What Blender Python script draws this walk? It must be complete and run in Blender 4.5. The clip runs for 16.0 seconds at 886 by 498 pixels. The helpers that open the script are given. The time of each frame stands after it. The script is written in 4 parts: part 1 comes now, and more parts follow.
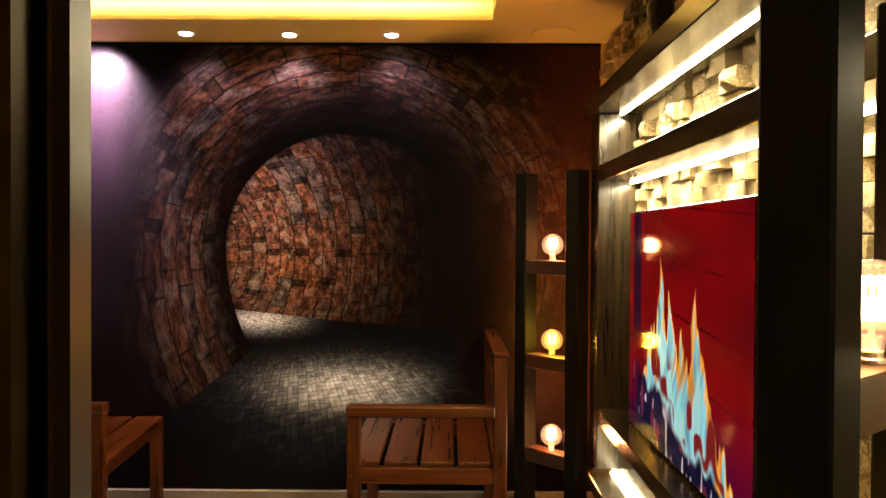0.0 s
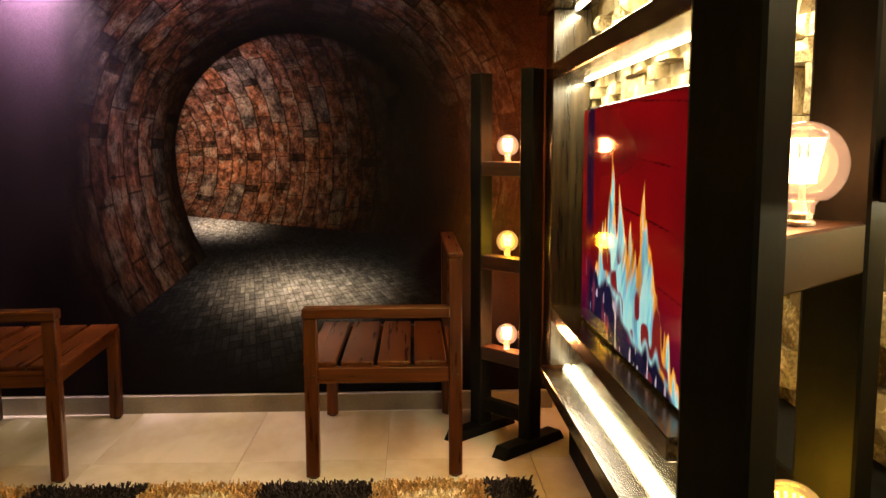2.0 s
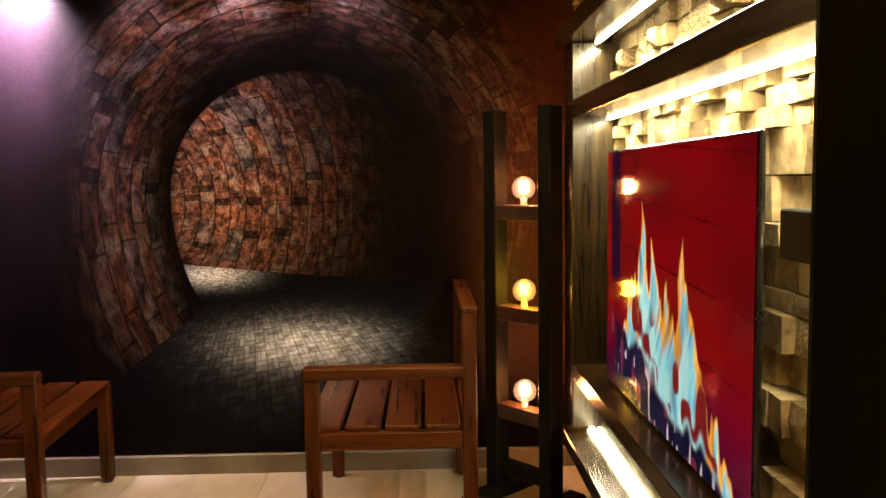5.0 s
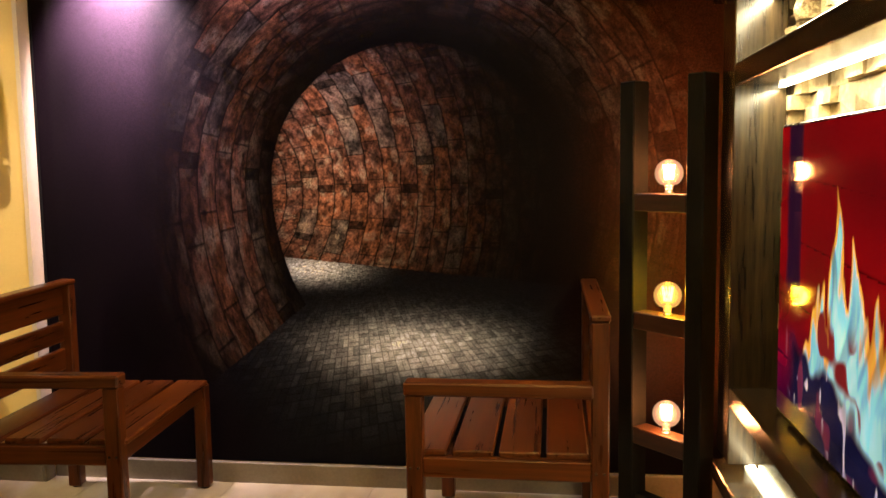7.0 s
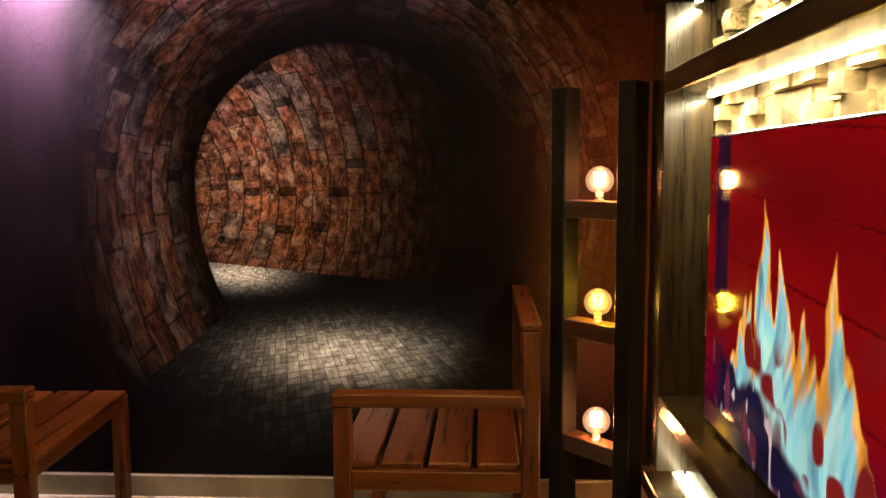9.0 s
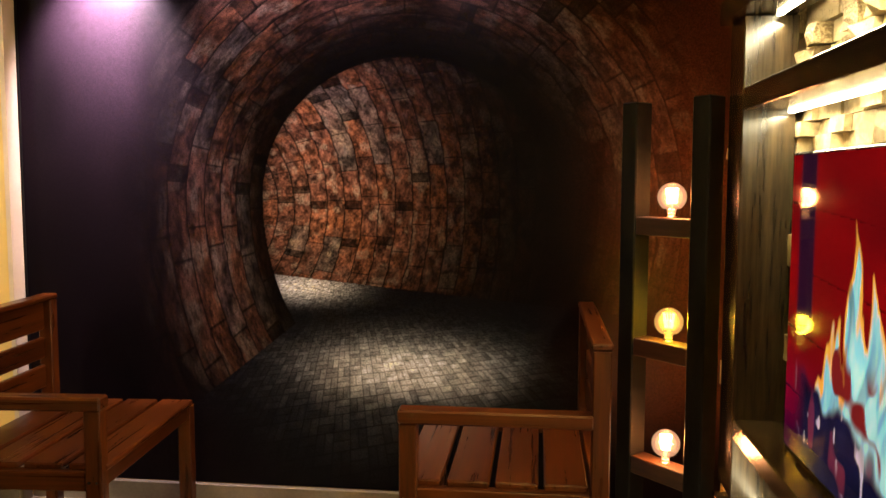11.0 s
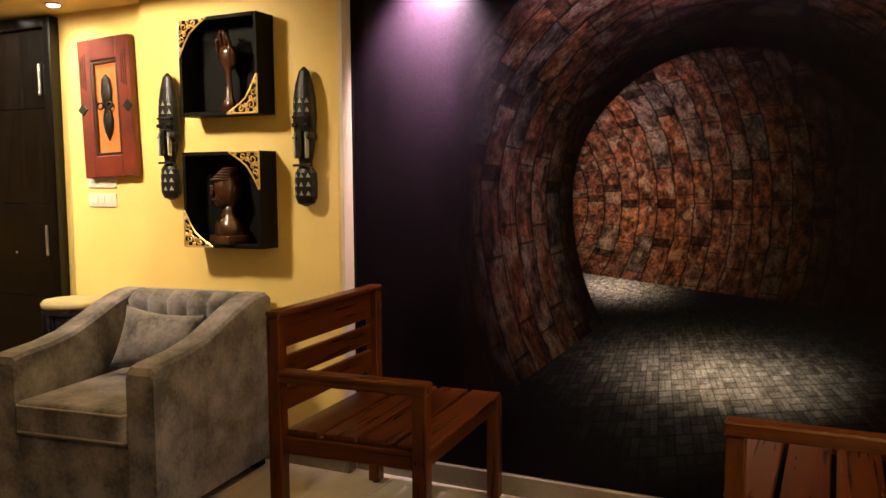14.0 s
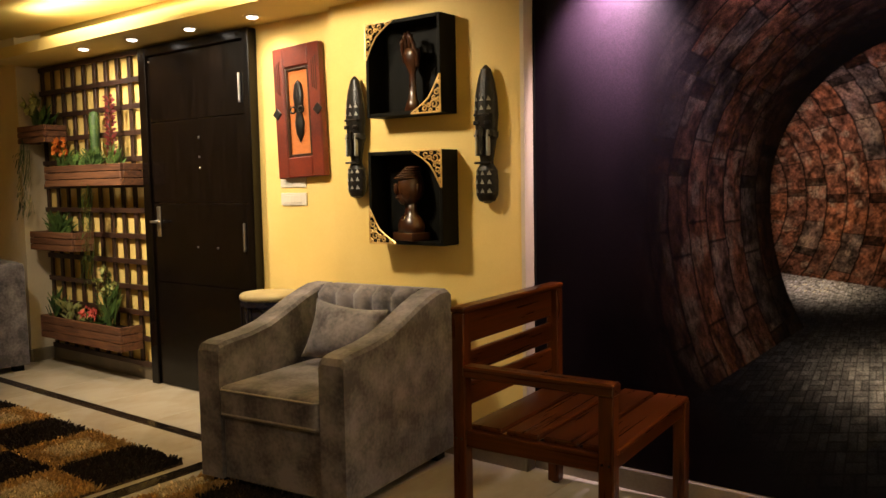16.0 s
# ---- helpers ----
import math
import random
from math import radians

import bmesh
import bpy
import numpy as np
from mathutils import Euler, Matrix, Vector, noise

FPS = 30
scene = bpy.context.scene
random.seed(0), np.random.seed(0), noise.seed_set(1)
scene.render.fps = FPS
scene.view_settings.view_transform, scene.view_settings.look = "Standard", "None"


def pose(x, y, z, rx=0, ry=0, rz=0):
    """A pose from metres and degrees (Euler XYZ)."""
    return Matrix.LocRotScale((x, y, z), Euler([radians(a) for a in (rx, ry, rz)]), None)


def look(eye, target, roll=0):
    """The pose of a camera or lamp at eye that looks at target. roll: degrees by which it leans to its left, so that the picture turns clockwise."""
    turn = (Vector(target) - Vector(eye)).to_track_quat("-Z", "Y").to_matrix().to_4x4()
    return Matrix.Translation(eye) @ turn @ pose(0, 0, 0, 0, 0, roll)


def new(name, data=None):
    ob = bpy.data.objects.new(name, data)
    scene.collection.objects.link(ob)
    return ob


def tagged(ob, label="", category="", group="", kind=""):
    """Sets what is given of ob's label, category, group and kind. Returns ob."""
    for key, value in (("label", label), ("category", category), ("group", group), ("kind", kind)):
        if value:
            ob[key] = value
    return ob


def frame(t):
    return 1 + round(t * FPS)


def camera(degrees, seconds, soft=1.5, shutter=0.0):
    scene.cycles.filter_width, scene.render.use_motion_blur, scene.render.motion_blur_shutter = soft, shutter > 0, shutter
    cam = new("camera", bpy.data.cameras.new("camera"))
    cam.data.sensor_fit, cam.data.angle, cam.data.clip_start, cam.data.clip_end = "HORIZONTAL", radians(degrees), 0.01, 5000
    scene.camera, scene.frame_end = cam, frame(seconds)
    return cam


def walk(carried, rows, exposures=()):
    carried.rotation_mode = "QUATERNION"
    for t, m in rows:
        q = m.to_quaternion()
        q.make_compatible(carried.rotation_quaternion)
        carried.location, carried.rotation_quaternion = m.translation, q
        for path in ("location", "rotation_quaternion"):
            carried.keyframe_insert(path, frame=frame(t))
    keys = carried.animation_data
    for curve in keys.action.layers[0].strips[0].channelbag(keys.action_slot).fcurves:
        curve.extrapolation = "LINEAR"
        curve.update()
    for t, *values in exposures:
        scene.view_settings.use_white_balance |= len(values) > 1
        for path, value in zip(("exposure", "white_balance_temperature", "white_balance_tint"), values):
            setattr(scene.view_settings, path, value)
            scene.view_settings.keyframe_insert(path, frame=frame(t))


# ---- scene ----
cam = camera(57.2, 16.0)
PATH = [
    (0, (0.086, 0.152, 1.317), (0.067, 2.152, 1.289), 0.3),
    (0.5, (0.086, 0.156, 1.288), (0.087, 2.154, 1.187), 0.3),
    (1, (0.091, 0.153, 1.273), (0.102, 2.145, 1.095), 0.2),
    (1.5, (0.102, 0.162, 1.265), (0.119, 2.15, 1.046), 0.0),
    (2, (0.121, 0.167, 1.265), (0.192, 2.152, 1.027), -0.2),
    (2.5, (0.165, 0.181, 1.28), (0.28, 2.161, 1.017), -0.2),
    (3, (0.216, 0.221, 1.316), (0.348, 2.203, 1.085), -0.7),
    (5.5, (0.122, 0.52, 1.332), (0.078, 2.512, 1.165), -1.0),
    (6, (0.128, 0.643, 1.32), (-0.147, 2.617, 1.158), -0.7),
    (6.5, (0.127, 0.743, 1.284), (-0.207, 2.707, 1.106), -0.8),
    (7, (0.139, 0.854, 1.309), (-0.128, 2.826, 1.117), -0.9),
    (7.5, (0.148, 0.904, 1.325), (-0.026, 2.885, 1.114), -0.6),
    (8, (0.146, 0.907, 1.315), (0.046, 2.894, 1.111), -0.3),
    (10.5, (0.124, 0.92, 1.355), (-0.027, 2.906, 1.17), 0.0),
    (11, (0.093, 0.927, 1.342), (-0.139, 2.906, 1.173), 0.1),
    (11.5, (0.046, 0.925, 1.343), (-0.281, 2.891, 1.177), 0.1),
    (12, (0.041, 0.933, 1.336), (-0.395, 2.878, 1.172), 0.2),
    (12.5, (0.019, 0.932, 1.331), (-0.537, 2.847, 1.17), -0.0),
    (13, (0.005, 0.93, 1.341), (-0.651, 2.812, 1.172), -0.1),
    (13.5, (-0.013, 0.922, 1.337), (-0.766, 2.767, 1.169), -0.3),
    (14, (-0.045, 0.915, 1.339), (-0.916, 2.707, 1.17), -0.4),
    (14.5, (-0.057, 0.919, 1.326), (-1.01, 2.67, 1.163), -0.4),
    (15, (-0.074, 0.908, 1.332), (-1.124, 2.602, 1.164), -0.6),
    (15.5, (-0.098, 0.899, 1.328), (-1.237, 2.535, 1.163), -0.8),
    (16, (-0.115, 0.896, 1.324), (-1.33, 2.477, 1.161), -1.0),
]
walk(cam, [(t, look(eye, target, roll)) for t, eye, target, roll in PATH],
     [(0, -0.28), (10.5, -0.35), (12.0, -0.48), (13.5, -0.78), (14.5, -1.0), (16, -1.22)])

import random
from math import cos, exp, pi, sin

# ---- light and exposure ----
scene.view_settings.exposure = 0.0
world = bpy.data.worlds.new("world")
world.use_nodes = True
world.node_tree.nodes["Background"].inputs[0].default_value = (0.02, 0.016, 0.012, 1)
world.node_tree.nodes["Background"].inputs[1].default_value = 0.05
scene.world = world
rnd = random.Random(7)

MY = 4.065     # mural wall
CY = 3.99      # yellow column
PY = 4.06      # picture, door and trellis wall
CZ = 2.25      # dropped ceiling
SX = 0.80      # stone wall face
DOWN = [(-1.63, 3.86), (-1.13, 3.87), (-0.66, 3.89), (-0.19, 3.89), (-5.32, 3.80), (-4.78, 3.82), (-4.23, 3.85), (-3.69, 3.87)]
DOWN_W = [260.0, 8, 9, 9, 14, 14, 14, 14]


def lamp(name, kind, m, power, colour, **k):
    d = bpy.data.lights.new(name, kind)
    d.energy, d.color = power, colour
    for a, v in k.items():
        if a == "size": d.size = v
        if a == "size_y": d.shape = "RECTANGLE"; d.size_y = v
        if a == "spot": d.spot_size = radians(v); d.spot_blend = 1.0
        if a == "soft": d.shadow_soft_size = v
    ob = new(name, d)
    ob.matrix_world = m
    return ob


for (x, y), w in zip(DOWN, DOWN_W):
    first = abs(x + 1.63) < 0.01
    lamp("downlight_lamp", "SPOT", pose(x, y, CZ - 0.022, 44 if first else 14), w * (4.3 if first else 3.4), (1, 0.80, 0.62) if x < -3 else (1, 0.74, 0.90), spot=96 if first else 130, soft=0.03)
# light of the hidden cove strip, thrown up on the raised ceiling
lamp("cove_strip_lamp", "AREA", pose(-2.6, 3.50, 2.34, 150, 0, 0), 120, (1, 0.84, 0.46), size=5.6, size_y=0.06)
lamp("cove_strip_lamp", "AREA", pose(0.12, 1.6, 2.34, 0, 150, 0), 30, (1, 0.84, 0.46), size=0.06, size_y=3.6)
# unseen spots added to brighten the room; the second fits the display boxes' shadows
for x, y, w in ((-1.0, 3.2, 18), (-3.15, 2.75, 390), (-4.8, 2.6, 720), (-2.4, 0.8, 85)):
    lamp("unseen_room_lamp", "SPOT", pose(x, y, 2.40, 56 if w > 100 else 0), w, (1, 0.83, 0.60), spot=100 if w > 100 else 140, soft=0.12)
# warm strips in the television unit
for y in (2.0, 2.9):
    lamp("strip_lamp", "AREA", pose(0.745, y, 1.775, 0, 20, 0), 9.0, (1, 0.84, 0.50), size=0.03, size_y=0.85)
    lamp("strip_lamp", "AREA", pose(0.765, y, 1.520, 0, 0, 0), 9.0, (1, 0.86, 0.52), size=0.03, size_y=0.85)
    lamp("strip_lamp", "AREA", pose(0.715, y, 0.590, 0, 25, 0), 7.0, (1, 0.84, 0.55), size=0.02, size_y=0.85)
lamp("strip_lamp", "AREA", pose(0.74, 1.0, 1.525, 0, 5, 0), 4.5, (1, 0.82, 0.45), size=0.03, size_y=1.2)
lamp("strip_lamp", "AREA", pose(0.74, 1.0, 1.195, 0, 5, 0), 1.5, (1, 0.80, 0.35), size=0.03, size_y=0.7)


# ---- materials ----
def nodes_of(name):
    m = bpy.data.materials.new(name)
    m.use_nodes = True
    return m, m.node_tree.nodes, m.node_tree.links, m.node_tree.nodes["Principled BSDF"]


def mat(name, a, b, rough=0.6, scale=8.0, stretch=(1, 1, 1), bump=0.15, metal=0.0, spec=0.5, fine=90.0, rand=0.0, rough2=None, coat=0.0, lo=0.35, hi=0.65, dist=0.002):
    """Two tones mixed by noise at two scales, with bump; rand varies it from piece to piece."""
    m, N, L, P = nodes_of(name)
    tc = N.new("ShaderNodeTexCoord")
    mp = N.new("ShaderNodeMapping")
    mp.inputs["Scale"].default_value = stretch
    L.new(tc.outputs["Object"], mp.inputs["Vector"])
    n1 = N.new("ShaderNodeTexNoise"); n1.inputs["Scale"].default_value = scale; n1.inputs["Detail"].default_value = 6
    n2 = N.new("ShaderNodeTexNoise"); n2.inputs["Scale"].default_value = fine; n2.inputs["Detail"].default_value = 4
    for n in (n1, n2): L.new(mp.outputs[0], n.inputs["Vector"])
    mx = N.new("ShaderNodeMath"); mx.operation = "MULTIPLY_ADD"; mx.inputs[1].default_value = 0.35
    L.new(n2.outputs[0], mx.inputs[0]); L.new(n1.outputs[0], mx.inputs[2])
    sb = N.new("ShaderNodeMath"); sb.operation = "SUBTRACT"; sb.inputs[1].default_value = 0.175
    L.new(mx.outputs[0], sb.inputs[0])
    fac = sb
    if rand:
        oi = N.new("ShaderNodeObjectInfo")
        ad = N.new("ShaderNodeMath"); ad.operation = "MULTIPLY_ADD"; ad.inputs[1].default_value = rand
        L.new(oi.outputs["Random"], ad.inputs[0]); L.new(sb.outputs[0], ad.inputs[2])
        s2 = N.new("ShaderNodeMath"); s2.operation = "SUBTRACT"; s2.inputs[1].default_value = rand / 2
        L.new(ad.outputs[0], s2.inputs[0]); fac = s2
    cr = N.new("ShaderNodeValToRGB")
    cr.color_ramp.elements[0].position, cr.color_ramp.elements[1].position = lo, hi
    cr.color_ramp.elements[0].color, cr.color_ramp.elements[1].color = (*a, 1), (*b, 1)
    L.new(fac.outputs[0], cr.inputs[0]); L.new(cr.outputs[0], P.inputs["Base Color"])
    mr = N.new("ShaderNodeMapRange"); mr.inputs["To Min"].default_value = rough; mr.inputs["To Max"].default_value = rough2 if rough2 else min(1, rough + 0.15)
    L.new(n1.outputs[0], mr.inputs["Value"]); L.new(mr.outputs[0], P.inputs["Roughness"])
    P.inputs["Metallic"].default_value = metal; P.inputs["Specular IOR Level"].default_value = spec; P.inputs["Coat Weight"].default_value = coat
    if bump:
        bp = N.new("ShaderNodeBump"); bp.inputs["Strength"].default_value = bump; bp.inputs["Distance"].default_value = dist
        L.new(mx.outputs[0], bp.inputs["Height"]); L.new(bp.outputs[0], P.inputs["Normal"])
    return m


def glow(name, colour, strength):
    m, N, L, P = nodes_of(name)
    P.inputs["Base Color"].default_value = (*colour, 1)
    P.inputs["Emission Color"].default_value = (*colour, 1)
    P.inputs["Emission Strength"].default_value = strength
    return m


def painted(name, rough, emit=0.0, spec=0.5, grain=0.0):
    """Shows the printed picture held in the mesh's own colours."""
    m, N, L, P = nodes_of(name)
    at = N.new("ShaderNodeAttribute"); at.attribute_name = "print"
    out = at.outputs["Color"]
    if grain:
        tc = N.new("ShaderNodeTexCoord")
        nz = N.new("ShaderNodeTexNoise"); nz.inputs["Scale"].default_value = 160; nz.inputs["Detail"].default_value = 5; nz.inputs["Roughness"].default_value = 0.75
        L.new(tc.outputs["Object"], nz.inputs["Vector"])
        mr = N.new("ShaderNodeMapRange"); mr.inputs["From Min"].default_value = 0.3; mr.inputs["From Max"].default_value = 0.7
        mr.inputs["To Min"].default_value = 1 - grain; mr.inputs["To Max"].default_value = 1 + grain
        L.new(nz.outputs[0], mr.inputs["Value"])
        vm = N.new("ShaderNodeVectorMath"); vm.operation = "SCALE"
        L.new(out, vm.inputs[0]); L.new(mr.outputs[0], vm.inputs["Scale"]); out = vm.outputs[0]
        bp = N.new("ShaderNodeBump"); bp.inputs["Strength"].default_value = 0.06; bp.inputs["Distance"].default_value = 0.001
        L.new(nz.outputs[0], bp.inputs["Height"]); L.new(bp.outputs[0], P.inputs["Normal"])
    L.new(out, P.inputs["Base Color"])
    P.inputs["Roughness"].default_value = rough; P.inputs["Specular IOR Level"].default_value = spec
    if emit:
        L.new(at.outputs["Color"], P.inputs["Emission Color"]); P.inputs["Emission Strength"].default_value = emit
    return m


YELLOW = mat("yellow_wall_paint", (0.75, 0.54, 0.165), (0.80, 0.59, 0.20), 0.55, 2.5, bump=0.05, fine=140)
CREAM = mat("cream_ceiling_paint", (0.72, 0.56, 0.22), (0.76, 0.60, 0.25), 0.6, 2, bump=0.03)
PALE = mat("pale_corner_trim", (0.62, 0.52, 0.36), (0.68, 0.58, 0.42), 0.4, 4, bump=0.03)
MARBLE = mat("polished_cream_marble", (0.46, 0.385, 0.26), (0.58, 0.51, 0.385), 0.06, 2.2, (1, 0.6, 1), 0.02, fine=14, rough2=0.12, lo=0.3, hi=0.6)
SKIRT = mat("skirting_marble", (0.13, 0.105, 0.07), (0.20, 0.165, 0.115), 0.3, 4, bump=0.02)
STRIPE = mat("dark_marble_inlay", (0.012, 0.009, 0.007), (0.09, 0.06, 0.035), 0.08, 14, bump=0.02, lo=0.45, hi=0.75)
CHAIRWOOD = mat("stained_pine", (0.020, 0.0046, 0.0009), (0.098, 0.024, 0.0034), 0.22, 5, (9, 9, 0.9), 0.12, fine=16, rand=0.15, lo=0.22, hi=0.78, spec=0.3)
CHAIRWOOD_Y = mat("stained_pine_slat", (0.020, 0.0046, 0.0009), (0.098, 0.024, 0.0034), 0.22, 5, (14, 0.45, 14), 0.10, fine=12, rand=0.2, lo=0.22, hi=0.78, spec=0.3)
CHAIRWOOD_X = mat("stained_pine_rail", (0.020, 0.0046, 0.0009), (0.098, 0.024, 0.0034), 0.22, 5, (0.45, 14, 14), 0.10, fine=12, rand=0.15, lo=0.22, hi=0.78, spec=0.3)
UNITWOOD = mat("dark_oak_veneer", (0.012, 0.008, 0.004), (0.045, 0.030, 0.014), 0.17, 5, (11, 0.7, 11), 0.03, fine=12, lo=0.3, hi=0.7, spec=0.5, rough2=0.26)
UNITWOOD_V = mat("dark_oak_upright", (0.012, 0.008, 0.004), (0.050, 0.033, 0.016), 0.17, 3, (11, 11, 0.7), 0.03, fine=12, lo=0.3, hi=0.7, spec=0.5, rough2=0.26)
BLACKWOOD = mat("black_painted_wood", (0.0035, 0.0035, 0.003), (0.008, 0.0075, 0.006), 0.45, 10, (2, 2, 0.5), 0.1, spec=0.06)
SHELFWOOD = mat("brown_lacquered_wood", (0.018, 0.008, 0.004), (0.036, 0.016, 0.008), 0.35, 8, (1, 8, 8), 0.12, spec=0.3)
DOORMAT = mat("dark_lacquered_door", (0.0022, 0.0014, 0.0010), (0.005, 0.003, 0.002), 0.16, 6, (6, 6, 0.6), 0.08, rough2=0.26, spec=0.28)
STONE = mat("split_beige_stone", (0.17, 0.12, 0.055), (0.55, 0.44, 0.25), 0.7, 9, bump=0.5, fine=45, rand=0.55, dist=0.004)
MORTAR = mat("stone_backing", (0.08, 0.06, 0.035), (0.14, 0.10, 0.06), 0.9, 20, bump=0.4)
VELVET = mat("grey_velvet", (0.060, 0.053, 0.060), (0.240, 0.215, 0.232), 0.75, 7, bump=0.12, fine=60, lo=0.34, hi=0.66, spec=0.25)
VELVET.node_tree.nodes["Principled BSDF"].inputs["Sheen Weight"].default_value = 0.25
PIPING = mat("pale_piping", (0.28, 0.25, 0.23), (0.36, 0.33, 0.30), 0.6, 40)
GOLD = mat("gilt_fretwork", (0.62, 0.40, 0.13), (0.75, 0.52, 0.20), 0.35, 20, metal=0.5)
CARVED = mat("polished_carved_wood", (0.024, 0.007, 0.0026), (0.060, 0.020, 0.007), 0.22, 12, bump=0.3, coat=0.3)
EBONY = mat("black_carved_wood", (0.005, 0.0045, 0.004), (0.015, 0.012, 0.010), 0.28, 40, bump=0.5, dist=0.004, spec=0.3)
SILVER = mat("shell_inlay", (0.22, 0.22, 0.20), (0.40, 0.40, 0.37), 0.35, 20)
REDWOOD = mat("red_stained_frame", (0.075, 0.008, 0.003), (0.20, 0.026, 0.006), 0.32, 5, (1, 9, 1), 0.12, lo=0.3, hi=0.75)
ORANGE = mat("orange_woven_cloth", (0.42, 0.12, 0.025), (0.60, 0.20, 0.05), 0.8, 20, (1, 1, 22), 0.5, fine=60)
PLASTIC = mat("white_switch_plastic", (0.66, 0.60, 0.50), (0.70, 0.64, 0.54), 0.3, 5, bump=0)
CHROME = mat("brushed_chrome", (0.6, 0.58, 0.55), (0.7, 0.68, 0.64), 0.25, 20, metal=1, bump=0)
PLANTERWOOD = mat("planter_wood", (0.075, 0.028, 0.012), (0.17, 0.070, 0.030), 0.6, 6, (0.8, 6, 12), 0.4, rand=0.2)
TRELLIS = mat("trellis_wood", (0.022, 0.009, 0.005), (0.05, 0.020, 0.010), 0.45, 6, (2, 2, 2), 0.2, rand=0.2)
LEAF = mat("green_leaf", (0.025, 0.06, 0.012), (0.09, 0.16, 0.03), 0.5, 20, bump=0, rand=0.3)
LEAFPALE = mat("pale_leaf", (0.22, 0.26, 0.08), (0.42, 0.42, 0.16), 0.5, 20, bump=0)
REDLEAF = mat("dark_red_flower", (0.10, 0.010, 0.010), (0.20, 0.02, 0.02), 0.5, 20, bump=0)
ORANGEPETAL = mat("orange_flower", (0.50, 0.10, 0.01), (0.70, 0.22, 0.03), 0.5, 20, bump=0)
PINKPETAL = mat("coral_flower", (0.62, 0.10, 0.09), (0.75, 0.18, 0.14), 0.5, 20, bump=0)
DRUMBLACK = mat("black_drum_shell", (0.006, 0.006, 0.010), (0.012, 0.012, 0.022), 0.08, 8, bump=0)
SKIN = mat("cream_drumskin", (0.34, 0.27, 0.12), (0.44, 0.36, 0.18), 0.5, 8, bump=0.1)


def thin_glass(name, tint):
    m = bpy.data.materials.new(name)
    m.use_nodes = True
    N, L = m.node_tree.nodes, m.node_tree.links
    N.clear()
    o, mx = N.new("ShaderNodeOutputMaterial"), N.new("ShaderNodeMixShader")
    tr, gl, fr = N.new("ShaderNodeBsdfTransparent"), N.new("ShaderNodeBsdfGlossy"), N.new("ShaderNodeFresnel")
    tr.inputs[0].default_value = (*tint, 1); gl.inputs["Roughness"].default_value = 0.03; fr.inputs[0].default_value = 1.35
    em, ad = N.new("ShaderNodeEmission"), N.new("ShaderNodeAddShader")
    em.inputs[0].default_value = (1.0, 0.62 * tint[1], 0.45 * tint[2], 1); em.inputs[1].default_value = 0.95
    L.new(tr.outputs[0], ad.inputs[0]); L.new(em.outputs[0], ad.inputs[1])
    L.new(fr.outputs[0], mx.inputs[0]); L.new(ad.outputs[0], mx.inputs[1]); L.new(gl.outputs[0], mx.inputs[2]); L.new(mx.outputs[0], o.inputs[0])
    return m


BULBGLASS = thin_glass("amber_bulb_glass", (1.0, 0.80, 0.58))
BULBGLASS_Y = thin_glass("yellow_bulb_glass", (1.0, 0.86, 0.30))
FILAMENT = glow("filament", (1.0, 0.70, 0.36), 45)
FILAMENT_Y = glow("yellow_filament", (1.0, 0.60, 0.05), 50)
STRIPGLOW = glow("led_strip", (1.0, 0.86, 0.52), 30)
LENSGLOW = glow("downlight_lens", (1.0, 0.90, 0.78), 12)
BLACKPLASTIC = mat("black_plastic", (0.010, 0.010, 0.011), (0.014, 0.014, 0.015), 0.2, 10, bump=0)
BRASSDARK = mat("dark_gold_frame", (0.014, 0.009, 0.003), (0.034, 0.021, 0.006), 0.22, 3, metal=0.6, bump=0.03)
MURALPRINT = painted("printed_mural", 0.42, spec=0.05, grain=0.60)
SCREEN = painted("fire_picture_screen", 0.06, emit=0.80, spec=0.04)


# ---- mesh helpers ----
def part(name, bm, material, parent=None, label="", smooth=False):
    me = bpy.data.meshes.new(name)
    bm.to_mesh(me)
    bm.free()
    for m in (material if isinstance(material, (list, tuple)) else [material]): me.materials.append(m)
    if smooth:
        for p in me.polygons: p.use_smooth = True
    ob = new(name, me)
    if parent: ob.parent = parent
    if label: ob["label"] = label
    return ob


def thing(name, m, label, category, group="", kind=""):
    ob = new(name)
    ob.matrix_world = m
    return tagged(ob, label, category, group, kind)


def add_box(bm, lo, hi, bevel=0.0, m=None, mat_index=0, seg=1):
    c = [(a + b) / 2 for a, b in zip(lo, hi)]
    s = [abs(b - a) for a, b in zip(lo, hi)]
    g = bmesh.ops.create_cube(bm, size=1.0, matrix=Matrix.Translation(c) @ Matrix.Diagonal((*s, 1)))
    vs = g["verts"]
    if bevel:
        es = list({e for v in vs for e in v.link_edges})
        r = bmesh.ops.bevel(bm, geom=es, offset=min(bevel, min(s) * 0.45), segments=seg, affect="EDGES", profile=0.6)
        vs = list({v for f in r["faces"] for v in f.verts} | {v for v in vs if v.is_valid})
    if m is not None: bmesh.ops.transform(bm, matrix=m, verts=vs)
    if mat_index:
        for f in {f for v in vs for f in v.link_faces}: f.material_index = mat_index
    return vs


def boxbm(lo, hi, bevel=0.0, m=None, seg=1):
    bm = bmesh.new()
    add_box(bm, lo, hi, bevel, m, seg=seg)
    return bm


